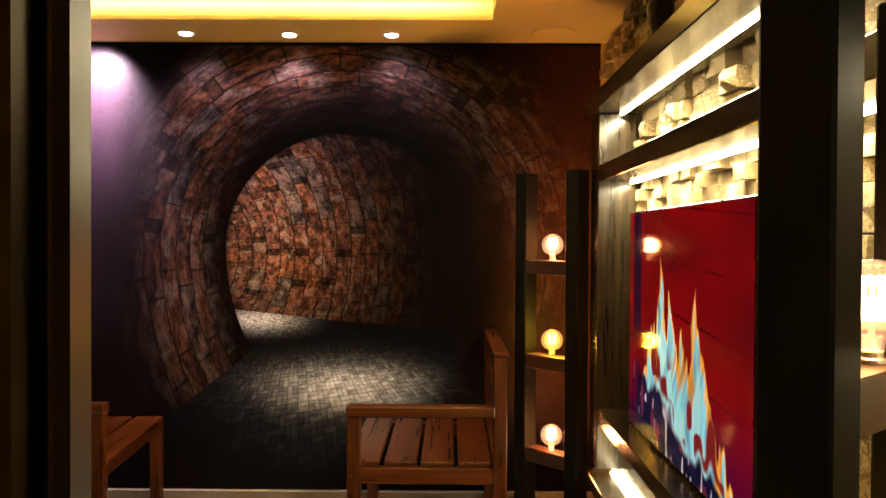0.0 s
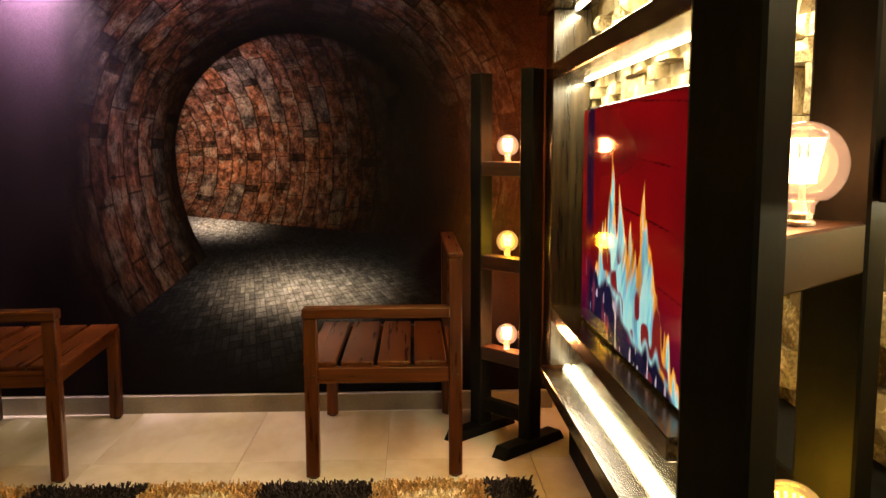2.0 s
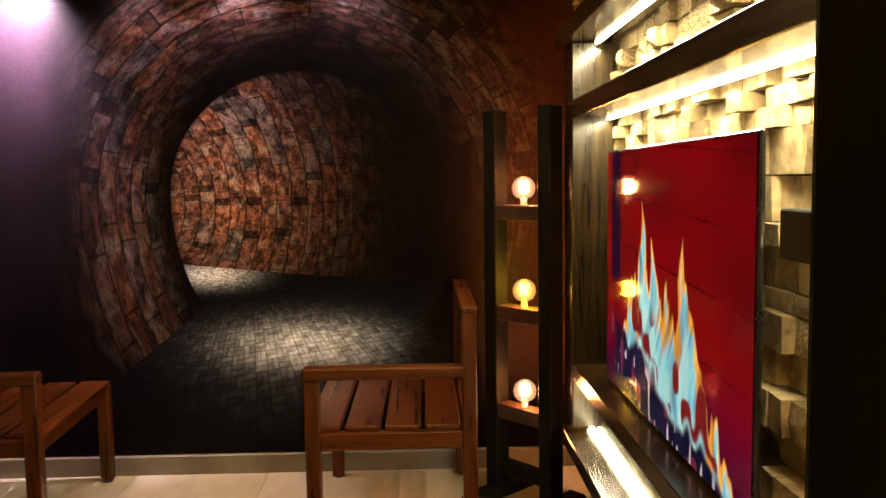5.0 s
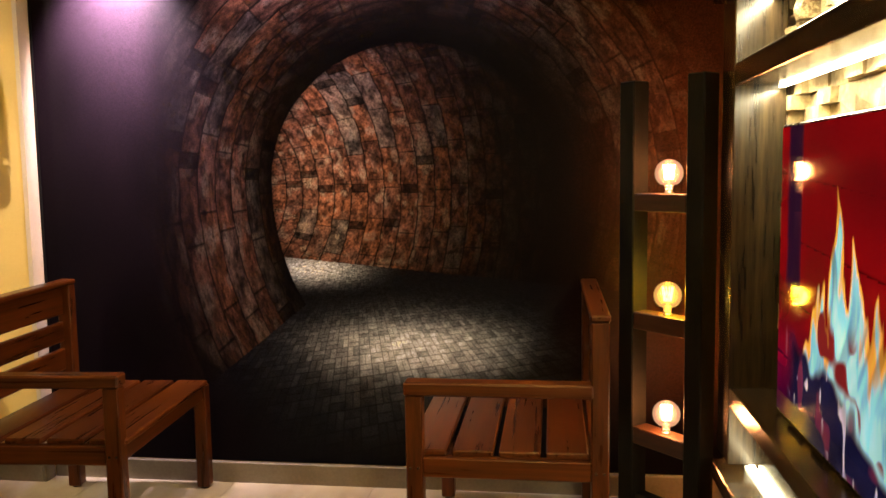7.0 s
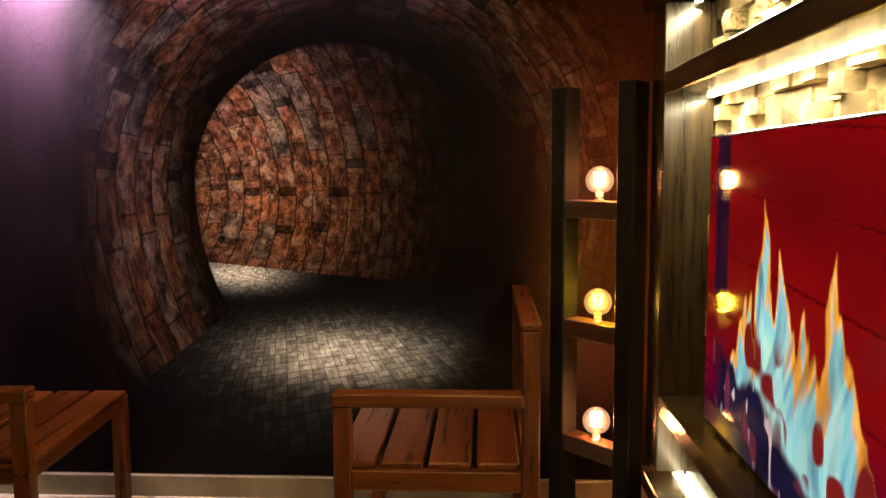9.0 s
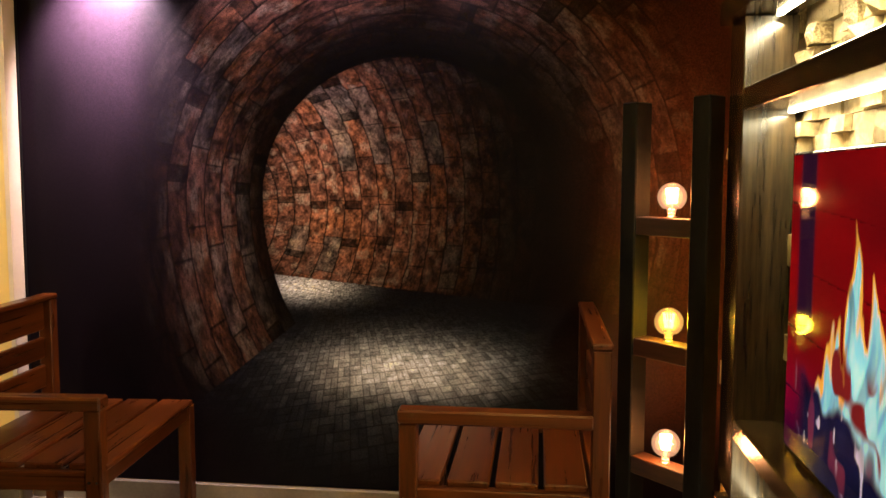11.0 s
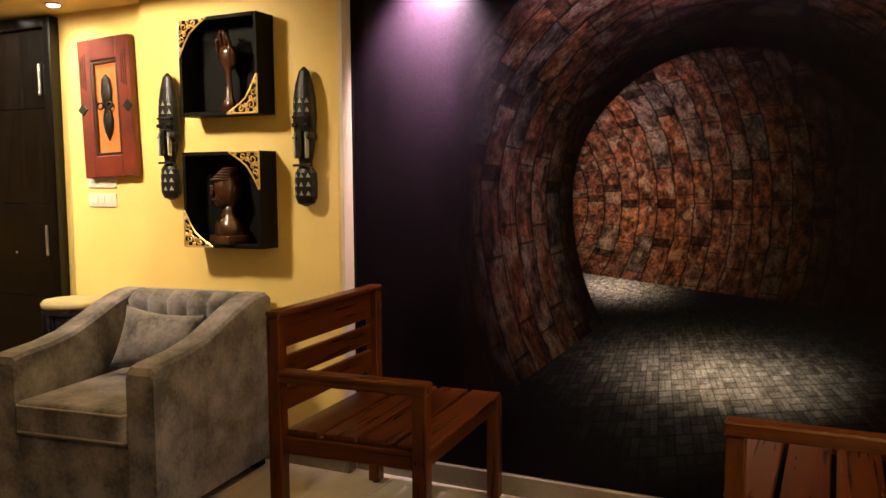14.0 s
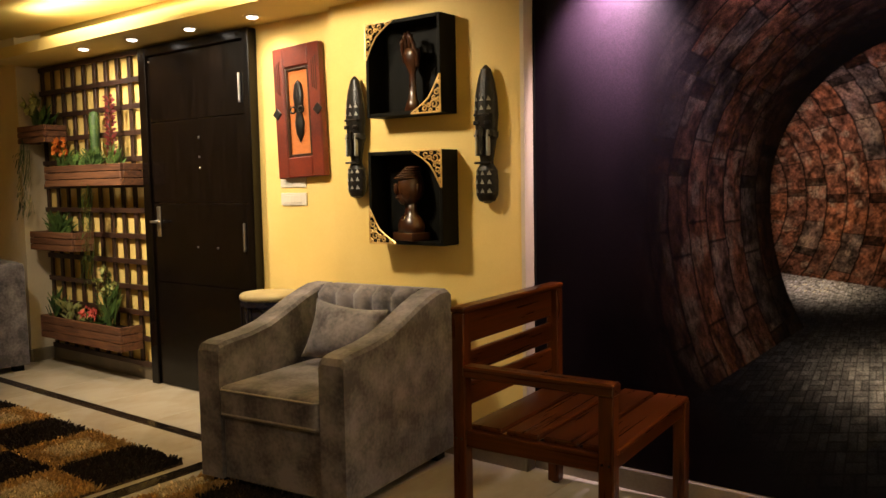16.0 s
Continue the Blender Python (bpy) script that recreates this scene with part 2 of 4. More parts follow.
def lathe(profile, n=24, m=None, bm=None, squash=1.0):
    """Turned shape round z from (radius, z) pairs."""
    bm = bm or bmesh.new()
    rings, made = [], []
    for r, z in profile:
        ring = [bm.verts.new((r * cos(2 * pi * i / n), r * squash * sin(2 * pi * i / n), z)) for i in range(n)]
        rings.append(ring); made += ring
    for a, b in zip(rings, rings[1:]):
        for i in range(n): bm.faces.new((a[i], a[(i + 1) % n], b[(i + 1) % n], b[i]))
    bm.faces.new(rings[0][::-1]); bm.faces.new(rings[-1])
    if m is not None: bmesh.ops.transform(bm, matrix=m, verts=made)
    return bm


def tube(bm, pts, r, n=6):
    rings = []
    for i, p in enumerate(pts):
        a, b = Vector(pts[max(0, i - 1)]), Vector(pts[min(len(pts) - 1, i + 1)])
        q = (b - a).to_track_quat("Z", "Y")
        rings.append([bm.verts.new(Vector(p) + q @ Vector((r * cos(2 * pi * k / n), r * sin(2 * pi * k / n), 0))) for k in range(n)])
    for a, b in zip(rings, rings[1:]):
        for k in range(n): bm.faces.new((a[k], a[(k + 1) % n], b[(k + 1) % n], b[k]))
    bm.faces.new(rings[0][::-1]); bm.faces.new(rings[-1])


def structure(name, lo, hi, material, label, bevel=0.0):
    ob = part(name, boxbm(lo, hi, bevel), material)
    return tagged(ob, label, name.split("_")[0], kind="structure")


# ---- printed colours worked out by formula ----
def hash2(a, b, k=0.0):
    v = np.sin(a * 127.1 + b * 311.7 + k * 74.7) * 43758.5453
    return v - np.floor(v)


def vnoise(x, y, k=0.0):
    xi, yi = np.floor(x), np.floor(y)
    fx, fy = x - xi, y - yi
    fx, fy = fx * fx * (3 - 2 * fx), fy * fy * (3 - 2 * fy)
    return (hash2(xi, yi, k) * (1 - fx) + hash2(xi + 1, yi, k) * fx) * (1 - fy) + (hash2(xi, yi + 1, k) * (1 - fx) + hash2(xi + 1, yi + 1, k) * fx) * fy


def step(a, b, x):
    t = np.clip((x - a) / (b - a), 0, 1)
    return t * t * (3 - 2 * t)


def colour_sheet(name, nu, nv, place, colours, material):
    """A flat sheet of nu x nv cells; place(u, v) gives points, colours an array (nv+1, nu+1, 3)."""
    u, v = np.meshgrid(np.linspace(0, 1, nu + 1), np.linspace(0, 1, nv + 1))
    co = np.stack(place(u, v), -1).reshape(-1, 3)
    i = np.arange(nv)[:, None] * (nu + 1) + np.arange(nu)[None, :]
    f = np.stack([i, i + 1, i + nu + 2, i + nu + 1], -1).reshape(-1, 4)
    me = bpy.data.meshes.new(name)
    me.vertices.add(len(co)); me.vertices.foreach_set("co", co.astype(np.float32).ravel())
    me.loops.add(f.size); me.loops.foreach_set("vertex_index", f.astype(np.int32).ravel())
    me.polygons.add(len(f)); me.polygons.foreach_set("loop_start", (np.arange(len(f)) * 4).astype(np.int32))
    me.update(calc_edges=True)
    at = me.color_attributes.new("print", "FLOAT_COLOR", "POINT")
    c = np.concatenate([np.clip(colours, 0, 1), np.ones((*colours.shape[:2], 1))], -1)
    at.data.foreach_set("color", c.astype(np.float32).ravel())
    me.materials.append(material)
    return new(name, me)


def brick_courses(q, along, seed):
    """Worn bricks: q counts the courses, along counts bricks in a course."""
    q = q + 0.10 * (vnoise(q * 1.3, along * 5, seed) - 0.5)
    row = np.floor(q)
    fs = q - row
    off = along + hash2(row, 3.0, seed) * 7
    col = np.floor(off)
    ft = off - col
    h1, h2, h3 = hash2(row, col, seed), hash2(row, col, seed + 2), hash2(row, col, seed + 5)
    mott = vnoise(q * 4.0, off * 6, seed) * 0.55 + vnoise(q * 11, off * 17, seed + 3) * 0.45
    big = vnoise(q * 1.7 + 11, off * 2.6, seed + 4)
    red = np.array([0.205, 0.092, 0.068]); rust = np.array([0.275, 0.110, 0.060]); grey = np.array([0.150, 0.128, 0.128])
    wr = (step(0.66, 0.95, h2) * 0.75 + 0.45 * step(0.60, 0.85, big))[..., None]
    wg = ((1 - step(0.04, 0.24, h2)) * 0.75 + 0.30 * step(0.62, 0.85, vnoise(q * 2.1 + 31, off * 3.3, seed + 6)))[..., None]
    base = red * (0.70 + 0.55 * h1[..., None])
    base = base + (rust - base) * np.clip(wr, 0, 1)
    base = base + (grey - base) * np.clip(wg, 0, 1)
    base = base * (0.10 + 2.35 * mott[..., None] ** 2.0)
    lite = step(0.58, 0.84, vnoise(q * 2.4 + 5, off * 4, seed + 9)) * vnoise(q * 15, off * 20, seed + 1)
    base = base * (1 - 0.75 * lite[..., None]) + 0.75 * lite[..., None] * np.array([0.50, 0.40, 0.34])
    joint = step(0.0, 0.11, fs) * step(0.0, 0.035, 1 - fs)
    jend = step(0.0, 0.035, ft) * step(0.0, 0.02, 1 - ft)
    wall = base * (0.03 + 0.97 * np.minimum(joint, 0.12 + 0.88 * jend)[..., None])
    sunk = ((h3 > 0.80) & (ft < 0.22))[..., None]
    return np.where(sunk, wall * 0.25, wall)


def tunnel_print(U, Z):
    """A round brick tunnel whose far end bends away: near rings, the lit far wall and a cobbled floor."""
    CU, CZZ = -0.428, 1.267
    du, dz = U - CU, Z - CZZ
    ry = np.where(dz > 0, 0.546, 0.79)
    rho = np.sqrt((du / 0.571) ** 2 + (dz / ry) ** 2)
    th = np.arctan2(dz / ry, du / 0.571)
    thl = np.where(th < -0.5 * pi, th + 2 * pi, th)     # runs from -90 to 270 degrees
    near = brick_courses(np.log(np.clip(rho, 0.05, None)) / 0.088, thl / 0.35, 1.0)
    lit = 0.44 * np.exp(-((thl - 3.30) / 0.72) ** 2 - ((rho - 1.38) / 0.34) ** 2)
    lit += 0.85 * np.exp(-((thl - 1.85) / 0.62) ** 2 - ((rho - 1.72) / 0.26) ** 2)
    lit += 0.70 * np.exp(-((thl - 0.45) / 0.60) ** 2 - ((rho - 1.75) / 0.30) ** 2) + 0.008
    lit = 0.55 * lit
    lit *= step(1.0, 1.22, rho) * 0.85 + 0.15
    near = near * lit[..., None]
    # far wall, its courses bowed away to the right
    eu, ez = U + 1.21, (Z - 1.24) * 0.88
    rb, tb = np.sqrt(eu ** 2 + ez ** 2), np.arctan2(ez, eu)
    farw = brick_courses(rb / 0.068, tb * (rb + 0.25) / 0.19, 4.0)
    flit = 1.0 * np.exp(-((U + 0.80) / 0.26) ** 2 - ((Z - 1.32) / 0.50) ** 2) + 0.22 * np.exp(-((U + 0.50) / 0.28) ** 2 - ((Z - 1.25) / 0.40) ** 2) + 0.008
    flit = flit * step(0.0, 0.10, 1.0 - rho + 0.04)
    farw = farw * flit[..., None]
    out = np.where((rho < 1.0)[..., None], farw, near)
    # floor
    edge = np.where((rho < 1.0) | (U > -0.5), 0.962 - 0.10 * (U + 0.93), 0.763 + 0.80 * (U + 0.876))
    floor = Z < edge
    Y = 1.0 / np.clip(1.17 - Z, 0.05, None)
    X = (U + 0.40) * Y
    cu, cv = (X + 0.25 * Y) / 0.040, (Y - 0.25 * X) / 0.058
    flip = np.mod(np.floor(cu / 2) + np.floor(cv / 2), 2) > 0.5
    a, b = np.where(flip, cu / 2, cu), np.where(flip, cv, cv / 2)
    ra, rb2 = a - np.floor(a), b - np.floor(b)
    hc = hash2(np.floor(a), np.floor(b), 11.0 + flip)
    jw, jh = np.where(flip, 0.07, 0.14), np.where(flip, 0.14, 0.07)
    jt = step(0, 1, np.minimum(ra, 1 - ra) / jw) * step(0, 1, np.minimum(rb2, 1 - rb2) / jh)
    pool = 2.4 * np.exp(-np.abs((U + 0.41) / 0.30) ** 2.2 - np.abs((Z - 0.590) / 0.090) ** 2) + 0.08 * np.exp(-((U + 0.48) / 0.55) ** 2 - ((Z - 0.50) / 0.24) ** 2)
    pool = pool + 3.2 * np.exp(-((U + 0.84) / 0.15) ** 2 - ((Z - 0.915) / 0.045) ** 2)
    worn = 0.6 + 0.8 * vnoise(X * 26, Y * 20)
    cob = np.array([0.265, 0.285, 0.345]) * ((0.6 + 0.7 * hc) * (0.28 + 0.72 * jt) * worn * np.clip(pool, 0, 3.0))[..., None] + np.array([0.0012, 0.0012, 0.0024])
    out = np.where(floor[..., None], cob, out)
    # dark violet margins, the downlight's glow painted in as lighter colour towards the top
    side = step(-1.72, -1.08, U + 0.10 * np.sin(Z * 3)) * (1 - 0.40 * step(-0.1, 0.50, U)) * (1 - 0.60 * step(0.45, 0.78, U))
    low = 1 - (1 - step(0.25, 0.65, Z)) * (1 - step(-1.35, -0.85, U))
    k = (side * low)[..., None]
    brown = step(-0.25, 0.60, U)[..., None] * np.array([0.036, 0.011, 0.0035]) * step(0.2, 0.6, Z)[..., None]
    grain = (0.6 + 0.8 * vnoise(U * 9, Z * 3, 2.0))[..., None]
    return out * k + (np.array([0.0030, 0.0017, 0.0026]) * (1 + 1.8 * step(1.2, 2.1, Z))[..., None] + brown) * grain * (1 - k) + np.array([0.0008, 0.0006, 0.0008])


def fire_print(A, B):
    """A log fire before red bricks; A runs along the screen from the mural's end, B upward."""
    bg = np.stack([0.085 + 0.12 * vnoise(A * 4, B * 5), 0.002 + 0 * A, 0.004 + 0 * A], -1)
    tilt = B + 0.10 * A
    rr = tilt / 0.21 - np.floor(tilt / 0.21)
    j = step(0, 0.07, rr + 0.05 * vnoise(A * 9, B * 9))
    bg = bg * (0.25 + 0.75 * j[..., None])
    dark = step(0.04, 0.07, A) * (1 - step(0.13, 0.16, A)) * step(0.40, 0.50, B)
    bg = bg * (1 - 0.9 * dark[..., None]) + np.array([0.004, 0.004, 0.020]) * dark[..., None]
    bg = bg * (0.35 + 0.65 * step(0.0, 0.4, B)[..., None]) + np.array([0.0, 0.0, 0.022]) * (1 - step(0.1, 0.4, B))[..., None]
    peak = 0.44 * step(0.14, 0.24, A) * (1 - step(0.66, 0.92, A)) - 0.16 * step(0.5, 0.9, A)
    for a0, h0, w0 in ((0.20, 0.36, 0.050), (0.29, 0.54, 0.055), (0.37, 0.80, 0.066), (0.45, 0.66, 0.060), (0.55, 0.52, 0.070), (0.66, 0.66, 0.078), (0.74, 0.40, 0.050), (0.82, 0.24, 0.05)):
        lean = a0 + 0.05 * (0.45 - B) + 0.010 * np.sin(B * 17 + a0 * 40)
        peak = np.maximum(peak, h0 * (1.04 - 0.55 * np.clip(np.abs(A - lean) / w0, 0, 2.2) ** 0.9))
    foot = 0.27 - 0.34 * (A - 0.18)                      # the burning edge of the log runs down along the screen
    rag = 0.12 * (vnoise(A * 46, B * 6) - 0.5) + 0.05 * (vnoise(A * 120, B * 18, 2.0) - 0.5)
    lvl = peak + rag - B
    base = B - foot + 0.10 * (vnoise(A * 26, B * 9, 6.0) - 0.4)
    body = step(0.0, 0.035, lvl) * step(-0.03, 0.02, base) * step(0.12, 0.17, A)
    hot = step(0.05, 0.15, lvl + 0.9 * rag - 0.10 * step(0.60, 0.80, vnoise(A * 34, B * 4, 9.0)))
    white = step(0.20, 0.34, lvl + rag)
    fc = np.array([0.80, 0.40, 0.06]) * (1 - hot[..., None]) + np.array([0.20, 0.58, 0.84]) * hot[..., None]
    fc = fc + np.array([0.16, 0.20, 0.12]) * white[..., None]
    fc = fc * (0.40 + 1.0 * vnoise(A * 70 + 3 * np.sin(B * 9), B * 5, 8.0))[..., None]
    out = bg * (1 - body[..., None]) + fc * body[..., None]
    # dark embers and gaps inside the flames, then the log with its licks
    gap = step(0.60, 0.68, vnoise(A * 19 + 1.5 * B, B * 8 - 3 * A, 4.0)) * step(0.0, 0.05, base) * (1 - step(0.16, 0.26, base)) * body
    out = out * (1 - gap[..., None]) + np.array([0.16, 0.012, 0.014]) * gap[..., None]
    log = (1 - step(-0.03, 0.02, base)) * step(0.05, 0.14, A) * (1 - step(0.80, 0.95, A))
    bark = np.array([0.006, 0.006, 0.030]) * (0.5 + 1.2 * vnoise(A * 22, B * 16, 3.0))[..., None] + np.array([0.10, 0.010, 0.016]) * step(0.66, 0.80, vnoise(A * 18, B * 12, 5.0))[..., None]
    out = out * (1 - log[..., None]) + bark * log[..., None]
    lick = step(0.78, 0.84, vnoise(A * 62, B * 12, 7.0)) * log * step(-0.22, -0.10, base)
    return out * (1 - lick[..., None]) + np.array([0.50, 0.46, 0.62]) * lick[..., None]


# ---- large structure ----
floor = structure("floor", (-7.6, -1.2, -0.10), (1.2, 4.3, 0.0), SKIRT, "polished cream marble tile floor with dark inlay")
structure("wall_mural", (-2.03, MY + 0.006, 0), (0.9, MY + 0.2, 2.6), YELLOW, "plain wall behind the printed mural")
structure("wall_column", (-3.22, CY, 0), (-2.034, CY + 0.27, 2.6), YELLOW, "projecting yellow painted wall section")
structure("wall_picture", (-6.40, PY, 0), (-3.224, PY + 0.2, 2.6), YELLOW, "yellow painted wall beside the dark door")
structure("wall_pillar", (-7.6, 3.86, 0), (-6.404, PY + 0.2, 2.6), PALE, "pale painted pillar beside the trellis")
structure("wall_east", (0.86, -1.2, 0), (1.1, MY + 0.2, 2.6), MORTAR, "backing wall of the stone cladding")
structure("wall_south", (-7.6, -1.3, 0), (1.1, -1.2, 2.6), YELLOW, "plain yellow wall behind the walker")
structure("wall_west", (-7.7, -1.3, 0), (-7.6, PY + 0.2, 2.6), YELLOW, "plain yellow end wall")
structure("trim_corner", (-2.046, CY - 0.004, 0.10), (-2.026, MY + 0.004, CZ), PALE, "pale edge trim at the end of the mural")
structure("ceiling_raised", (-7.6, -1.2, 2.46), (0.9, 3.9, 2.56), CREAM, "raised cream ceiling lit by a hidden strip")
structure("ceiling_soffit_north", (-6.45, 3.655, CZ), (0.86, MY + 0.1, CZ + 0.05), CREAM, "dropped cream ceiling border with downlights")
structure("ceiling_soffit_east", (0.275, -1.2, CZ), (0.86, 3.654, CZ + 0.05), CREAM, "dropped cream ceiling border beside the stone wall")
structure("ceiling_lip_north", (-6.45, 3.64, CZ - 0.002), (0.26, 3.655, CZ + 0.075), CREAM, "raised lip of the dropped ceiling")
structure("ceiling_lip_east", (0.26, -1.2, CZ - 0.002), (0.275, 3.64, CZ + 0.075), CREAM, "raised lip of the dropped ceiling")
for nm, lo, hi in (("baseboard_mural", (-2.02, MY - 0.018, 0), (0.80, MY + 0.004, 0.092)), ("baseboard_column", (-3.22, CY - 0.014, 0), (-2.030, CY, 0.085)),
                   ("baseboard_return", (-2.033, CY - 0.014, 0), (-2.018, MY - 0.02, 0.085)), ("baseboard_picture", (-3.85, PY - 0.014, 0), (-3.224, PY, 0.10)),
                   ("baseboard_trellis", (-6.40, PY - 0.03, 0), (-5.06, PY, 0.10)), ("baseboard_pillar", (-7.5, 3.842, 0), (-6.385, 3.86, 0.10)), ("baseboard_pillar_side", (-6.403, 3.862, 0), (-6.386, PY - 0.032, 0.10))):
    structure(nm, lo, hi, SKIRT, "low beige marble skirting", 0.004)

# printed mural sheet with black edge battens
NU, NV = 960, 732
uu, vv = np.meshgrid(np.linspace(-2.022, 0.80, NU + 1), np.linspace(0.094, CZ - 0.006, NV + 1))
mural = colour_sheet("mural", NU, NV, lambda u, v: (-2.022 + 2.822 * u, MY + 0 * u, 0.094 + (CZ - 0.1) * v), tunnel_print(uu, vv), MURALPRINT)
tagged(mural, "dark printed wall mural of a curving brick tunnel", "mural")
batten = thing("mural_edging", pose(0, 0, 0), "thin black edging strips round the mural", "trim", kind="structure")
part("top_strip", boxbm((-2.022, MY - 0.012, CZ - 0.014), (0.80, MY - 0.001, CZ - 0.001), 0.002), BLACKWOOD, batten)
part("side_strip", boxbm((-2.024, MY - 0.008, 0.094), (-2.014, MY - 0.001, CZ - 0.016), 0.002), BLACKWOOD, batten)

# doorway post passed at the start
post = thing("door_frame_post", pose(-0.0085, 0.222, 0), "dark polished door frame post with a gold sheen", "door frame", kind="structure")
part("upright", boxbm((-0.06, -0.006, 0), (0.06, 0.006, CZ + 0.2), 0.003, seg=2), BRASSDARK, post)
part("bead", boxbm((0.0601, -0.003, 0), (0.0625, 0.003, CZ + 0.2), 0.001), BRASSDARK, post)

# floor inlay and tiles
TILE = [boxbm((-0.2993, -0.2993, -0.004), (0.2993, 0.2993, 0.004), 0.0008)]
tile_mesh = bpy.data.meshes.new("tile"); TILE[0].to_mesh(tile_mesh); TILE[0].free(); tile_mesh.materials.append(MARBLE)


def tile(cx, cy, sx=1.0, sy=1.0):
    ob = new("tile", tile_mesh)
    ob.parent = floor
    ob.location, ob.scale = (cx, cy, 0.0), (sx, sy, 1)


# ---- downlights ----
def downlight(x, y):
    d = thing("downlight", pose(x, y, CZ), "small round recessed downlight, switched on", "ceiling light", "recessed downlights")
    part("rim", lathe([(0.030, 0.004), (0.045, 0.004), (0.047, -0.002), (0.042, -0.006), (0.031, -0.005)], 24), PALE, d, "pale round rim", True)
    part("lens", lathe([(0.031, -0.004), (0.030, -0.010), (0.020, -0.014), (0.001, -0.016)], 20), LENSGLOW, d, "glowing lens")
    return d


for x, y in DOWN: downlight(x, y)
speaker = thing("ceiling_speaker", pose(0.55, 3.86, CZ), "round flush ceiling speaker cover in cream", "speaker")
part("ring", lathe([(0.085, 0.002), (0.100, 0.002), (0.101, -0.003), (0.096, -0.006), (0.086, -0.004)], 32), CREAM, speaker, smooth=True)
part("grille", lathe([(0.085, -0.001), (0.06, -0.003), (0.002, -0.004)], 32), CREAM, speaker, smooth=True)


# ---- wooden chairs ----
def wooden_chair(m, label, armed):
    """Front faces +x; width runs along y; one side (armed, -1 or 1) has the armrest."""
    c = thing("wooden_armchair", m, label, "chair", "slatted wooden armchairs")
    D, W, SH, AH, BH, P = 0.605, 0.81, 0.460, 0.680, 0.865, 0.052
    f, b, l, r = D / 2, -D / 2, -W / 2, W / 2
    for y in (l, r - P):
        arm_here = (y > 0) == (armed > 0)
        part("leg", boxbm((f - P, y, 0.012), (f, y + P, AH - 0.042 if arm_here else SH - 0.019), 0.004), CHAIRWOOD, c)
        part("back_leg", boxbm((b, y, 0.012), (b + P, y + P, BH), 0.004), CHAIRWOOD, c)
        if arm_here: part("armrest", boxbm((b + P - 0.006, y - 0.006, AH - 0.042), (f + 0.004, y + P + 0.006, AH), 0.006), CHAIRWOOD_X, c)
        part("side_rail", boxbm((b + P, y + 0.006, SH - 0.075), (f - P, y + P - 0.006, SH - 0.015), 0.003), CHAIRWOOD_X, c)
        for x in (f - P / 2, b + P / 2):
            part("foot", lathe([(0.016, 0.0), (0.018, 0.004), (0.018, 0.013)], 10, pose(x, y + P / 2, 0)), BLACKPLASTIC, c)
        for x in (f - P * 0.5 - 0.012, f - P * 0.5 + 0.012, b + P * 0.5 - 0.012, b + P * 0.5 + 0.012):
            yy = l - 0.001 if y == l else r + 0.001
            part("screw", lathe([(0.0045, -0.001), (0.0045, 0.001)], 8, pose(x, yy, SH - 0.045, 90)), BLACKPLASTIC, c)
    part("front_rail", boxbm((f - P + 0.008, l + P, SH - 0.075), (f - 0.010, r - P, SH - 0.018), 0.003), CHAIRWOOD_Y, c)
    part("rear_rail", boxbm((b + 0.010, l + P, SH - 0.075), (b + P - 0.008, r - P, SH - 0.018), 0.003), CHAIRWOOD_Y, c)
    n, gap = 4, 0.016
    x0, x1 = b + P + 0.006, f + 0.006
    w = (x1 - x0 - gap * (n - 1)) / n
    for i in range(n):
        a = x0 + i * (w + gap)
        part("seat_slat", boxbm((a, l + P * 0.6, SH - 0.018), (a + w, r - P * 0.6, SH + 0.004), 0.005), CHAIRWOOD_Y, c)
    for z0, z1 in ((0.515, 0.605), (0.632, 0.715), (0.745, 0.868)):
        part("back_slat", boxbm((b + 0.004, l + P, z0), (b + 0.026, r - P, z1), 0.005), CHAIRWOOD_Y, c)
    part("top_rail", boxbm((b - 0.004, l, 0.866), (b + P + 0.004, r, 0.886), 0.005), CHAIRWOOD_Y, c)
    return c


wooden_chair(pose(0.000, 3.605, 0, 0, 0, 180), "brown stained slatted wooden armchair before the mural", 1)
wooden_chair(pose(-1.556, 3.590, 0, 0, 0, 4), "brown stained slatted wooden armchair beside the grey armchair", -1)


# ---- bulb towers ----
def tower(m, label, drop=0.0):
    """A ladder of two posts with three shelves; width along x, depth along y."""
    t = thing("bulb_tower", m, label, "lamp stand", "black wooden bulb towers")
    S, W, D, H = 0.285, 0.066, 0.075, 1.60
    for sx in (-1, 1):
        x = sx * S / 2
        part("post", boxbm((x - W / 2, -D / 2, 0.045), (x + W / 2, D / 2, H), 0.004), BLACKWOOD, t)
        bm = boxbm((x - 0.038, -0.20, 0.0), (x + 0.038, 0.20, 0.048), 0.004)
        for v in bm.verts:
            if abs(v.co.y) > 0.17 and v.co.z > 0.02: v.co.y *= 0.86
        part("foot", bm, BLACKWOOD, t)
    for z in (1.222 - drop, 0.816 - drop, 0.410 - drop):
        part("shelf", boxbm((-S / 2 + W / 2, -D / 2 + 0.003, z - 0.060), (S / 2 - W / 2, D / 2 - 0.003, z), 0.003), SHELFWOOD, t)
    part("crossbar", boxbm((-S / 2 + W / 2, -0.02, 0.11), (S / 2 - W / 2, 0.02, 0.17), 0.003), BLACKWOOD, t)
    return t


